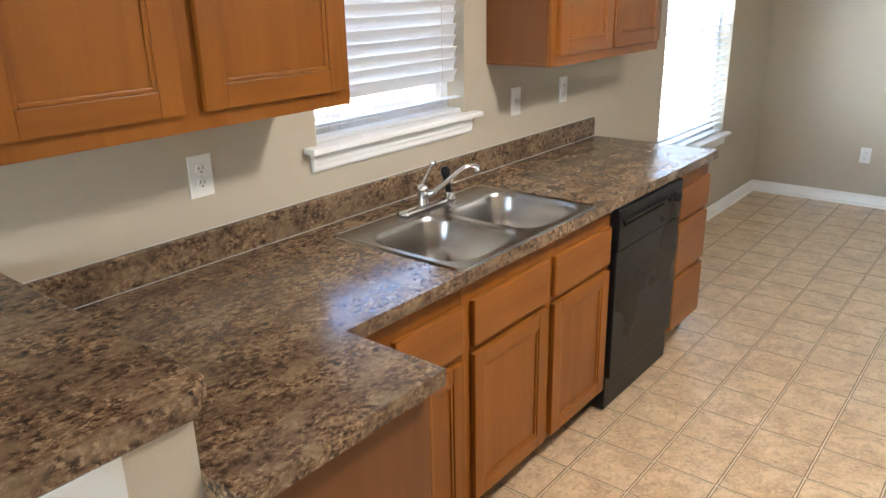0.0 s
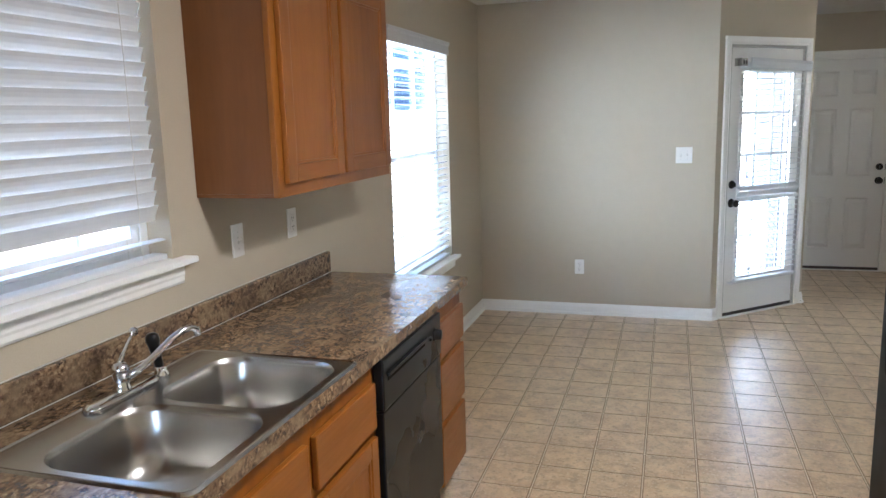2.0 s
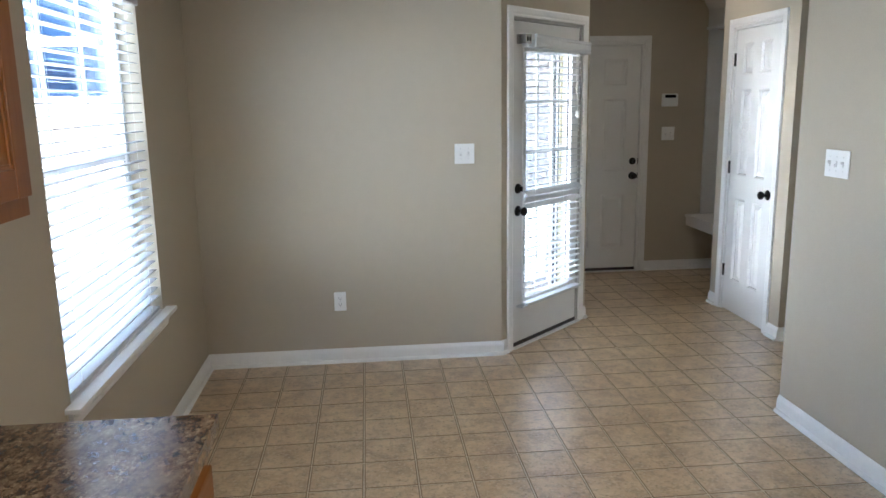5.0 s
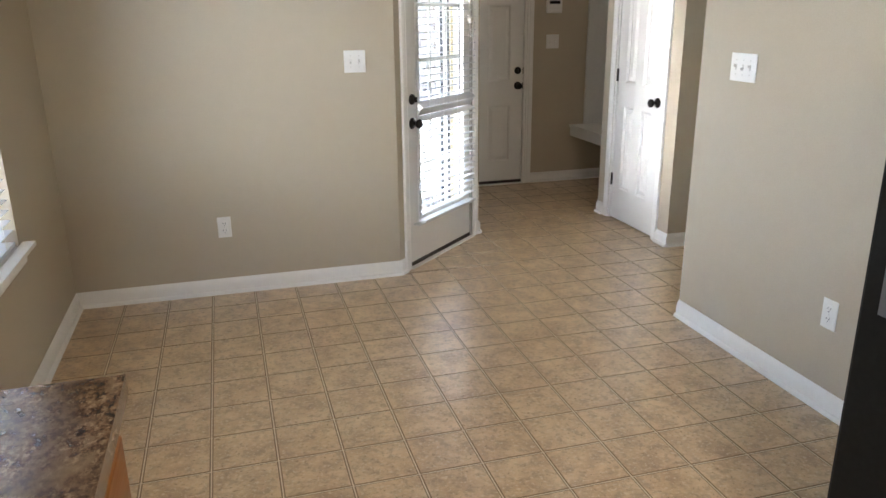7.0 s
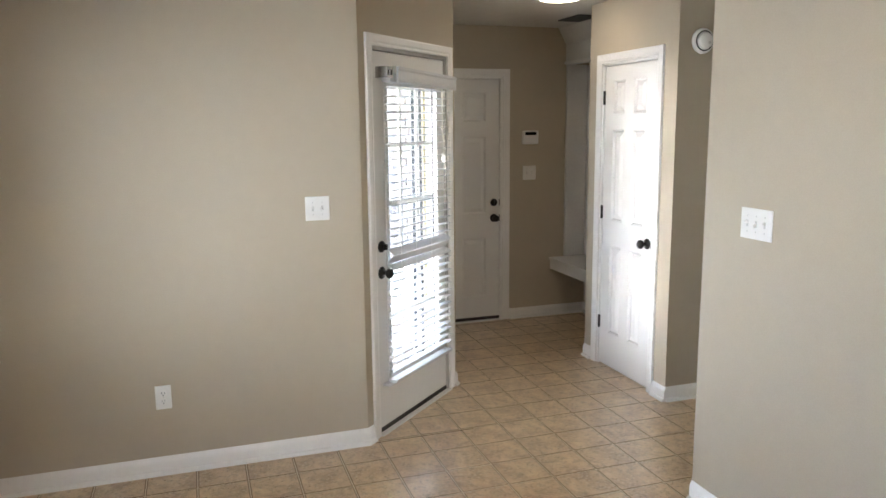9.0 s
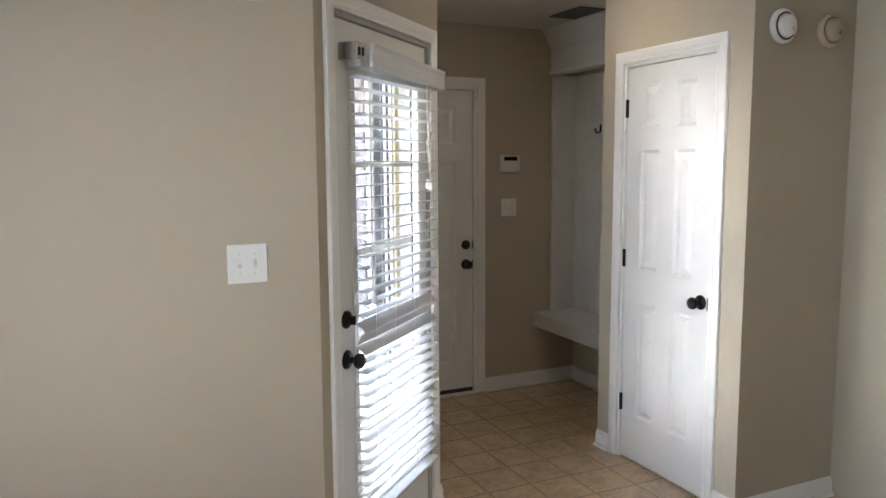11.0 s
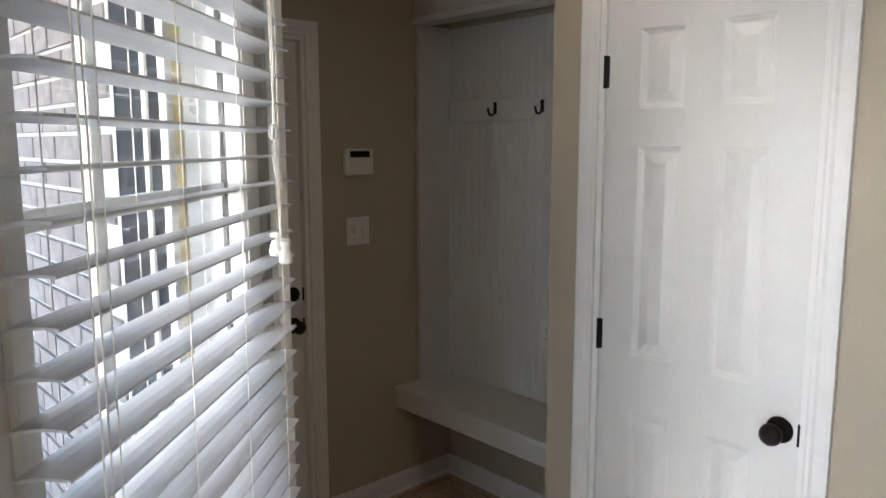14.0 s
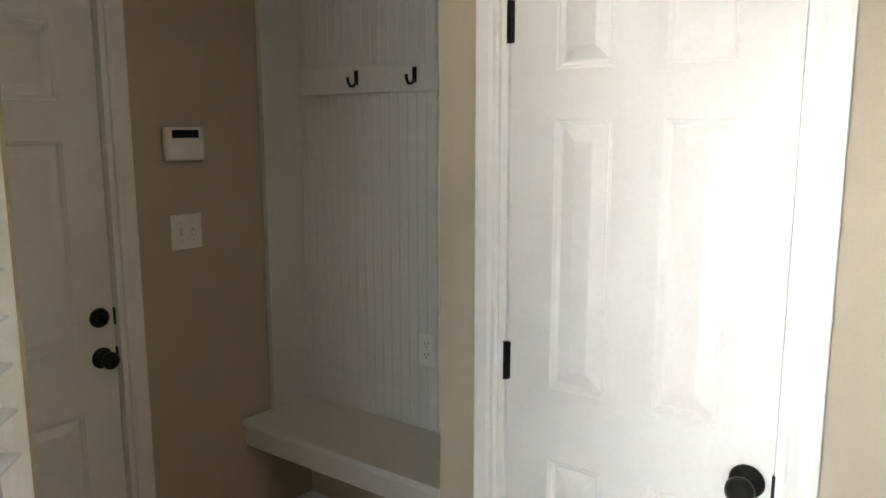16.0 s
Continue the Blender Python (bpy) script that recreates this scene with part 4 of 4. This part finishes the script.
# ---- refrigerator ----
def fridge():
    X0, Y0f, Y1f, H = 2.22, -3.785, -2.88, 1.712
    f = thing("refrigerator", pose(X0, (Y0f + Y1f) / 2, 0), "black side-by-side refrigerator with water dispenser", "refrigerator")
    w = (Y1f - Y0f) / 2
    part("cabinet", boxes((0.075, 0.765, -w, w, 0.02, H - 0.01), bev=0.004), BLACKTEX, f)
    split = 0.045
    fz = part("freezer_door", boxes((0.0, 0.068, split + 0.004, w, 0.10, H), bev=0.010), BLACKSTEEL, f)
    part("fridge_door", boxes((0.0, 0.068, -w, split - 0.004, 0.10, H), bev=0.010), BLACKSTEEL, f)
    part("grille", boxes((0.02, 0.07, -w + 0.01, w - 0.01, 0.012, 0.092), bev=0.003), BLACK, f)
    part("hinge_cover", boxes((0.01, 0.12, w - 0.10, w - 0.004, H + 0.0005, H + 0.022), bev=0.005), BLACK, f)
    part("hinge_cover", boxes((0.01, 0.12, -w + 0.004, -w + 0.10, H + 0.0005, H + 0.022), bev=0.005), BLACK, f)
    for y in (split + 0.040, split - 0.040):
        part("handle", sweep(bmesh.new(), [(0.0, y, 0.62), (-0.03, y, 0.66), (-0.055, y, 0.74), (-0.062, y, 0.95), (-0.062, y, 1.15), (-0.055, y, 1.34), (-0.03, y, 1.42), (0.0, y, 1.46)], 0.021, 14), BLACKTEX, f, "black curved handle", True)
    y0, y1, z0, z1 = 0.155, 0.395, 0.86, 1.26
    disp = part("dispenser_frame", boxes((-0.006, 0.0, y0, y0 + 0.02, z0, z1), (-0.006, 0.0, y1 - 0.02, y1, z0, z1), (-0.006, 0.0, y0 + 0.02, y1 - 0.02, z0, z0 + 0.03),
                                         (-0.006, 0.0, y0 + 0.02, y1 - 0.02, z1 - 0.13, z1), bev=0.002), GREYTRIM, f, "dark grey dispenser surround")
    part("cavity", boxes((-0.002, 0.0, y0 + 0.021, y1 - 0.021, z0 + 0.031, z1 - 0.131)), DARKSLOT, disp)
    part("display", boxes((-0.009, -0.0062, y0 + 0.03, y1 - 0.03, z1 - 0.10, z1 - 0.02), bev=0.001), GREYPANEL, disp)


fridge()


# ---- electrical plates ----
def plate(name, m, w, h, label, category, toggles=0, outlet=False, flat=False):
    """A wall plate on the plane y = 0, facing -y, centred at the pose."""
    p = thing(name, m, label, category)
    part("cover_plate", boxes((-w / 2, w / 2, -0.006, -0.0005, -h / 2, h / 2), bev=0.0025), PLATE, p)
    if flat:
        part("insert", boxes((-0.0165, 0.0165, -0.0075, -0.0061, -0.0335, 0.0335), bev=0.001), PLATE, p)
        part("insert_gap", boxes((-0.0178, 0.0178, -0.0064, -0.0060, -0.0348, 0.0348)), TOGGLEGREY, p)
        for z in (0.017, -0.017):
            part("slot", boxes((-0.0075, -0.0055, -0.0080, -0.0074, z - 0.001, z + 0.008), (0.0055, 0.0075, -0.0080, -0.0074, z - 0.001, z + 0.008), (-0.002, 0.002, -0.0080, -0.0074, z - 0.010, z - 0.006)), DARKSLOT, p)
    elif outlet:
        for z in (0.020, -0.020):
            o = part("receptacle", lathe(bmesh.new(), [(0, 0.0025), (0.0155, 0.0022), (0.0168, 0.0), (0, 0)], pose(0, -0.0058, z, 90), 20), PLATE, p)
            part("slot", boxes((-0.0075, -0.0055, -0.0090, -0.0081, z - 0.001, z + 0.008), (0.0055, 0.0075, -0.0090, -0.0081, z - 0.001, z + 0.008), (-0.002, 0.002, -0.0090, -0.0081, z - 0.010, z - 0.006)), DARKSLOT, o)
    n = toggles
    for i in range(n):
        x = (i - (n - 1) / 2) * 0.046
        up = 1 if i != 1 else -1
        t = part("toggle", boxes((x - 0.005, x + 0.005, -0.0066, -0.0061, -0.0125, 0.0125)), TOGGLEGREY, p)
        lever = part("lever", boxes((-0.004, 0.004, -0.016, 0.0, -0.005, 0.005), bev=0.0015), PLATE, t)
        lever.matrix_local = pose(x, -0.0055, 0.002 * up, -28 * up)
    for i in range(max(1, n)):
        for z in ((0.030, -0.030) if n else (0.0,)):
            x = (i - (max(1, n) - 1) / 2) * 0.046
            part("screw", lathe(bmesh.new(), [(0, 0.0012), (0.0028, 0.0008), (0.003, 0), (0, 0)], pose(x, -0.006, z, 90), 10), TOGGLEGREY, p)
    return p


W90 = lambda y, z: pose(0, y, z, 0, 0, 90)
plate("outlet", pose(0.797, 0, 0.385), 0.072, 0.116, "white duplex outlet low on the beige wall", "outlet", outlet=True)
plate("light_switch", pose(1.563, 0, 1.255), 0.118, 0.118, "white double toggle switch plate beside the patio door", "switch", toggles=2)
plate("outlet", W90(-5.138, 1.165), 0.075, 0.118, "white duplex outlet above the counter", "outlet", outlet=True)
plate("light_switch", W90(-3.566, 1.173), 0.072, 0.118, "white toggle switch above the counter", "switch", toggles=1)
plate("outlet", W90(-3.165, 1.179), 0.072, 0.118, "white outlet with a flat rectangular face near the counter end", "outlet", outlet=True, flat=True)
plate("light_switch", pose(WRX, -1.36, 1.269, 0, 0, -90), 0.165, 0.118, "white triple toggle switch plate on the beige wall", "switch", toggles=3)
plate("outlet", pose(WRX, -2.02, 0.392, 0, 0, -90), 0.072, 0.118, "white duplex outlet beside the refrigerator", "outlet", outlet=True)
plate("light_switch", pose(3.673, 2.10, 1.246), 0.118, 0.118, "white double toggle switch plate in the hallway", "switch", toggles=2)


# ---- hallway ----
th = thing("alarm_keypad", pose(3.674, 2.10, 1.539), "white alarm keypad with a dark display", "keypad")
part("case", boxes((-0.074, 0.074, -0.026, -0.0005, -0.056, 0.056), bev=0.0115), PLATE, th)
part("display", boxes((-0.050, 0.050, -0.028, -0.0255, 0.020, 0.046), bev=0.001), DARKSLOT, th, "dark narrow display")


def nook():
    ya, yb, bx = D3WY1, 2.10, 3.878
    b = thing("hall_bench", pose(bx, 1.5, 0), "white painted built-in bench with a deep apron", "bench")
    part("seat", boxes((-0.012, NX - bx - 0.001, ya - 1.5 + 0.001, yb - 1.5 - 0.001, 0.488, 0.513), bev=0.004), NOOKWHITE, b)
    part("apron", boxes((0.0, 0.02, ya - 1.5 + 0.001, yb - 1.5 - 0.001, 0.410, 0.4875), bev=0.002), NOOKWHITE, b)
    p = tagged(new("trim_beadboard"), "white beadboard panelling behind the bench", "panelling", kind="structure")
    p.matrix_world = pose(NX, 0, 0)
    n = int((yb - ya) / 0.041)
    hw = (yb - ya - 0.002) / n / 2
    bm = boxes((-0.012, -0.001, -hw + 0.0005, hw - 0.0050, 0.514, 2.13), bev=0.0015)
    box(bm, -0.0112, -0.001, hw - 0.0047, hw - 0.0002, 0.514, 2.13, bev=0.002)
    o = part("bead_board", bm, NOOKWHITE, p)
    o.location = (0, ya + 0.001 + hw, 0)
    for i in range(1, n):
        q = new("bead_board", o.data)
        q.parent, q.location = p, (0, ya + 0.001 + (2 * i + 1) * hw, 0)
    t = tagged(new("trim_nook"), "white painted nook trim and top moulding", "trim", kind="structure")
    part("side_post", boxes((4.005, 4.078, 2.076, 2.099, 0.514, 2.135), bev=0.002), NOOKWHITE, t)
    part("side_panel", boxes((4.078, NX - 0.0125, 2.088, 2.099, 0.514, 2.135)), NOOKWHITE, t)
    part("side_panel", boxes((4.000, NX - 0.0125, ya + 0.001, ya + 0.012, 0.514, 2.135)), NOOKWHITE, t)
    part("top_moulding", boxes((3.985, 4.09, ya + 0.001, yb - 0.001, 2.1355, 2.160), bev=0.005), NOOKWHITE, t)
    bm = bmesh.new()
    prof = [(4.0, 2.1605), (4.0, 2.298), (3.925, CEIL_Z - 0.0005), (NX - 0.001, CEIL_Z - 0.0005), (NX - 0.001, 2.1605)]
    ends = [[bm.verts.new((x, y, z)) for x, z in prof] for y in (ya, yb - 0.0005)]
    for i in range(5):
        bm.faces.new((ends[0][i], ends[0][(i + 1) % 5], ends[1][(i + 1) % 5], ends[1][i]))
    bm.faces.new(ends[0][::-1]), bm.faces.new(ends[1])
    bmesh.ops.recalc_face_normals(bm, faces=bm.faces)
    setting("wall_nook_header", bm, CEIL, "pale painted header over the bench nook, sloped to the ceiling", "wall")
    r = thing("coat_rail", pose(NX - 0.012, 1.63, 1.758), "white painted board for coat hooks", "coat rail")
    part("board", boxes((-0.018, -0.0005, -0.65, 0.435, -0.046, 0.046), bev=0.003), NOOKWHITE, r)
    for y in (1.775, 1.51, 1.245):
        h = thing("coat_hook", pose(NX - 0.030, y, 1.762), "small dark bronze coat hook", "hook", "coat hooks")
        part("back_plate", boxes((-0.004, -0.0003, -0.009, 0.009, -0.022, 0.030), bev=0.002), BRONZE, h)
        part("prong", sweep(bmesh.new(), [(-0.003, 0, -0.012), (-0.018, 0, -0.026), (-0.034, 0, -0.026), (-0.044, 0, -0.012), (-0.046, 0, 0.004)], 0.0052, 8), BRONZE, h, "", True)
    plate("outlet", pose(NX - 0.012, 1.475, 0.815, 0, 0, -90), 0.072, 0.118, "white duplex outlet on the beadboard", "outlet", outlet=True)


nook()
for x, nm, lab, mt in ((3.752, "smoke_alarm", "round white smoke alarm on the passage wall", PLATE), (4.03, "alarm_mount", "round beige-painted alarm mounting plate", PAINT)):
    s = thing(nm, pose(x, D3WY0, 2.10, 90), lab, "alarm")
    part("base", lathe(bmesh.new(), [(0, 0.022), (0.066, 0.020), (0.070, 0.012), (0.070, 0), (0, 0)], None, 32), mt, s, smooth=True)
    part("vent_ring", lathe(bmesh.new(), [(0.0505, 0.0232), (0.056, 0.0228), (0.0565, 0.0212), (0.0505, 0.0212)], None, 32), DARKSLOT if mt is PLATE else TILEEDGE, s, "dark vent ring", True)
    part("test_button", lathe(bmesh.new(), [(0, 0.0485), (0.008, 0.048), (0.009, 0.0462), (0, 0.0462)], pose(0.014, -0.012, 0), 14), TOGGLEGREY if mt is PLATE else TILEEDGE, s, "small test button", True)
    part("cover", lathe(bmesh.new(), [(0, 0.046), (0.034, 0.045), (0.044, 0.038), (0.050, 0.0225), (0, 0.0225)], None, 32), mt, s, smooth=True)


# ---- ceiling lights ----
LAMPGLASS = glow("lit_frosted_glass", (1.0, 0.90, 0.78), 5.6)
l = thing("ceiling_light", pose(1.75, -4.3, CEIL_Z, 180), "round flush ceiling light with a lit frosted dome", "ceiling light")
part("base", lathe(bmesh.new(), [(0, 0.0005), (0.19, 0.0005), (0.19, 0.02), (0.175, 0.03), (0, 0.03)], None, 32), CHROME, l, smooth=True)
part("dome", lathe(bmesh.new(), [(0.172, 0.031), (0.168, 0.038), (0.150, 0.044), (0.09, 0.048), (0, 0.050)], None, 32), LAMPGLASS, l, "lit frosted glass dome", True)
hl = thing("hall_ceiling_light", pose(3.20, 0.66, CEIL_Z, 180), "flat round ceiling light, lit, in the hallway", "ceiling light")
part("rim", lathe(bmesh.new(), [(0, 0.0005), (0.14, 0.0005), (0.14, 0.014), (0.127, 0.020), (0, 0.020)], None, 32), PLATE, hl, smooth=True)
part("diffuser", lathe(bmesh.new(), [(0.125, 0.0205), (0.118, 0.027), (0, 0.030)], None, 32), glow("lit_disc_diffuser", (1.0, 0.87, 0.70), 0.75), hl, "lit white diffuser", True)
vent = thing("ceiling_vent", pose(3.80, 1.52, CEIL_Z), "grey ceiling air vent in the hallway", "vent")
VENTGREY = plain("vent_shadow", (0.10, 0.095, 0.09), 0.6)
part("frame", boxes((-0.09, 0.09, -0.16, -0.14, -0.008, -0.0005), (-0.09, 0.09, 0.14, 0.16, -0.008, -0.0005), (-0.09, -0.075, -0.14, 0.14, -0.008, -0.0005), (0.075, 0.09, -0.14, 0.14, -0.008, -0.0005)), VENTGREY, vent)
for k in range(6):
    x = -0.0625 + 0.025 * k
    part("louvre", boxes((x - 0.009, x + 0.009, -0.14, 0.14, -0.0055, -0.0035)), VENTGREY, vent)


# ---- outdoors ----
GROUND = plain("dry_grass_and_dirt", (0.25, 0.23, 0.16), 0.95, grain=0.4, scale=3)
CONCRETE = plain("patio_concrete", (0.52, 0.50, 0.47), 0.9, grain=0.12, scale=30)
FENCE = plain("pale_fence_paint", (0.42, 0.38, 0.33), 0.85, grain=0.2, scale=20)
BRICK = plain("weathered_brick", (0.31, 0.265, 0.245), 0.9, grain=0.42, scale=34, relief=0.4)
MORTAR = plain("mortar", (0.70, 0.69, 0.66), 0.95, grain=0.1, scale=60)
YELLOW = plain("yellow_trim_board", (0.50, 0.41, 0.23), 0.6, grain=0.06)
SHADE = plain("dark_insect_screen", (0.012, 0.016, 0.024), 0.6, grain=0.15, scale=30, spec=0.05)
SIDING = plain("blue_grey_siding", (0.010, 0.026, 0.06), 0.8, grain=0.08, scale=30, spec=0.05)
ROOF = plain("dark_shingle", (0.008, 0.016, 0.032), 0.9, grain=0.25, scale=25, spec=0.05)
setting("ground", boxes((-400, 400, -400, 400, -0.30, -0.131)), GROUND, "grass and dirt of the back yard", "ground")
setting("pavement_patio", boxes((-3, 2.36, 0.15, 5, -0.130, -0.05), (-5.6, -0.145, -7.0, 0.149, -0.130, -0.05)), CONCRETE, "pale concrete patio slab", "pavement")

# roof over the house, unseen; its eaves are added to shade the patio door
setting("roof", boxes((-0.50, 9.0, -10.0, 0.80, 2.80, 2.95), (1.65, 9.0, 0.80, 4.6, 2.80, 2.95)), ROOF, "unseen dark shingled roof, its eaves added to shade the openings", "roof")

# brick outside face of the hallway wall, with a narrow screened window
EX = 2.379
bw = setting("wall_brick_outside", boxes((EX - 0.012, EX, 1.125, 4.2, -0.05, 2.75)), MORTAR, "pale weathered brick outside wall", "wall")
bm1 = boxes((EX - 0.024, EX - 0.012, -0.097, 0.097, -0.028, 0.028), bev=0.003)
b_me = bpy.data.meshes.new("brick")
bm1.to_mesh(b_me)
bm1.free()
b_me.materials.append(BRICK)
for r in range(36):
    for c in range(8):
        y = 1.235 + c * 0.205 + (0.1 if r % 2 else 0.0)
        b = new("brick", b_me)
        b.parent, b.location = bw, (0, y, 0.0 + r * 0.067)
sw = tagged(new("window_3"), "narrow dark screened window in the brick wall", "window", kind="structure")
part("window_frame", boxes((EX - 0.022, EX, 1.108, 1.124, 0.1, 2.4), (EX - 0.022, EX, 0.785, 0.800, 0.1, 2.4), (EX - 0.022, EX, 0.80, 1.108, 2.38, 2.4), (EX - 0.022, EX, 0.80, 1.108, 0.1, 0.12)), WHITE, sw)
part("mullion", boxes((EX - 0.026, EX - 0.001, 0.925, 0.945, 0.12, 2.38)), WHITE, sw)
part("screen", boxes((EX - 0.02, EX - 0.012, 0.800, 0.925, 0.12, 2.38)), SHADE, sw, "dark insect screen")
part("screen", boxes((EX - 0.02, EX - 0.012, 0.945, 1.108, 0.12, 2.38)), SHADE, sw, "dark insect screen")
setting("trim_yellow", boxes((EX - 0.045, EX - 0.001, 0.752, 0.784, -0.05, 2.5)), YELLOW, "yellow painted trim board outside the patio door", "trim")


def fence(name, length, m, label):
    """Pickets along local +x, faces to -y."""
    f = thing(name, m, label, "fence")
    bm = boxes((-0.068, 0.068, -0.009, 0.009, -0.10, 1.72))
    me = bpy.data.meshes.new("picket")
    bm.to_mesh(me)
    bm.free()
    me.materials.append(FENCE)
    rng = random.Random(5)
    for i in range(int(length / 0.142)):
        p = new("picket", me)
        p.parent, p.location = f, ((i + 0.5) * 0.142, rng.uniform(-0.002, 0.002), rng.uniform(-0.02, 0.02))
    for z in (0.25, 1.35):
        part("rail", boxes((0, length, -0.05, -0.012, z, z + 0.09)), FENCE, f)
    for i in range(int(length / 2.4) + 1):
        part("post", boxes((i * 2.4 - 0.045, i * 2.4 + 0.045, -0.142, -0.052, -0.13, 1.70)), FENCE, f)


fence("fence", 14, pose(-9, 8.5, 0), "pale sun-bleached wooden privacy fence along the yard")
fence("fence", 17, pose(-6.0, -8.5, 0, 0, 0, 90), "pale sun-bleached wooden privacy fence beside the yard")
nh = thing("neighbour_house", pose(-10.4, 16, 0), "blue-grey neighbouring house behind the fence", "house")
part("wall", boxes((-7, 5.2, -2, 6, -0.13, 4.8)), SIDING, nh)
part("gable_trim", boxes((-7.2, 5.4, -2.5, -2.3, 2.9, 3.1)), WHITE, nh)
bm = bmesh.new()
extrude_profile(bm, [(2.3, 4.81), (-2.0, 7.4), (-6.6, 4.81)], -7.3, 5.5)
part("roof", bm, ROOF, nh)
for x in (-4.5, -0.5, 3.0):
    w = part("window", boxes((x - 0.5, x + 0.5, -2.05, -2.001, 1.2, 2.6)), WHITE, nh)
    part("pane", boxes((x - 0.42, x + 0.42, -2.07, -2.051, 1.28, 2.52)), SHADE, w)


# ---- floor tiles ----
TS, TT, TX, TY = 0.229, 0.2245, 0.699, -1.557


def tile_mesh(bm, x, y):
    q = ((-1, -1), (1, -1), (1, 1), (-1, 1))
    rings = []
    for g, z in ((0.0022, -0.0014), (0.0040, -0.0004), (0.0066, 0.0)):
        rings.append([bm.verts.new((x + a * (TS / 2 - g), y + b * (TT / 2 - g), z)) for a, b in q])
    bm.faces.new(rings[2])
    for lo, hi in zip(rings, rings[1:]):
        for i in range(4):
            bm.faces.new((lo[i], lo[(i + 1) % 4], hi[(i + 1) % 4], hi[i])).material_index = 1


FLOOR = bpy.data.objects["floor"]
one = bmesh.new()
tile_mesh(one, 0, 0)
tile_me = bpy.data.meshes.new("tile")
one.to_mesh(tile_me)
one.free()
tile_me.materials.append(TILE)
tile_me.materials.append(TILEEDGE)
rest, made = bmesh.new(), 0
for i in range(-4, 19):
    for j in range(-36, 18):
        x, y = TX + (i + 0.5) * TS, TY + (j + 0.5) * TT
        if x < -0.1 or x > 4.8 or y < -9.2 or y > 2.2:
            continue
        if 0.6 < x < 3.0 and -4.2 < y < 0.75 and made < 300 and not (x < 1.8 and y > 0.1):
            t = new("tile", tile_me)
            t.parent, t.location = FLOOR, (x, y, 0)
            made += 1
        else:
            tile_mesh(rest, x, y)
tagged(part("tile_field", rest, [TILE, TILEEDGE], FLOOR), kind="stuff")
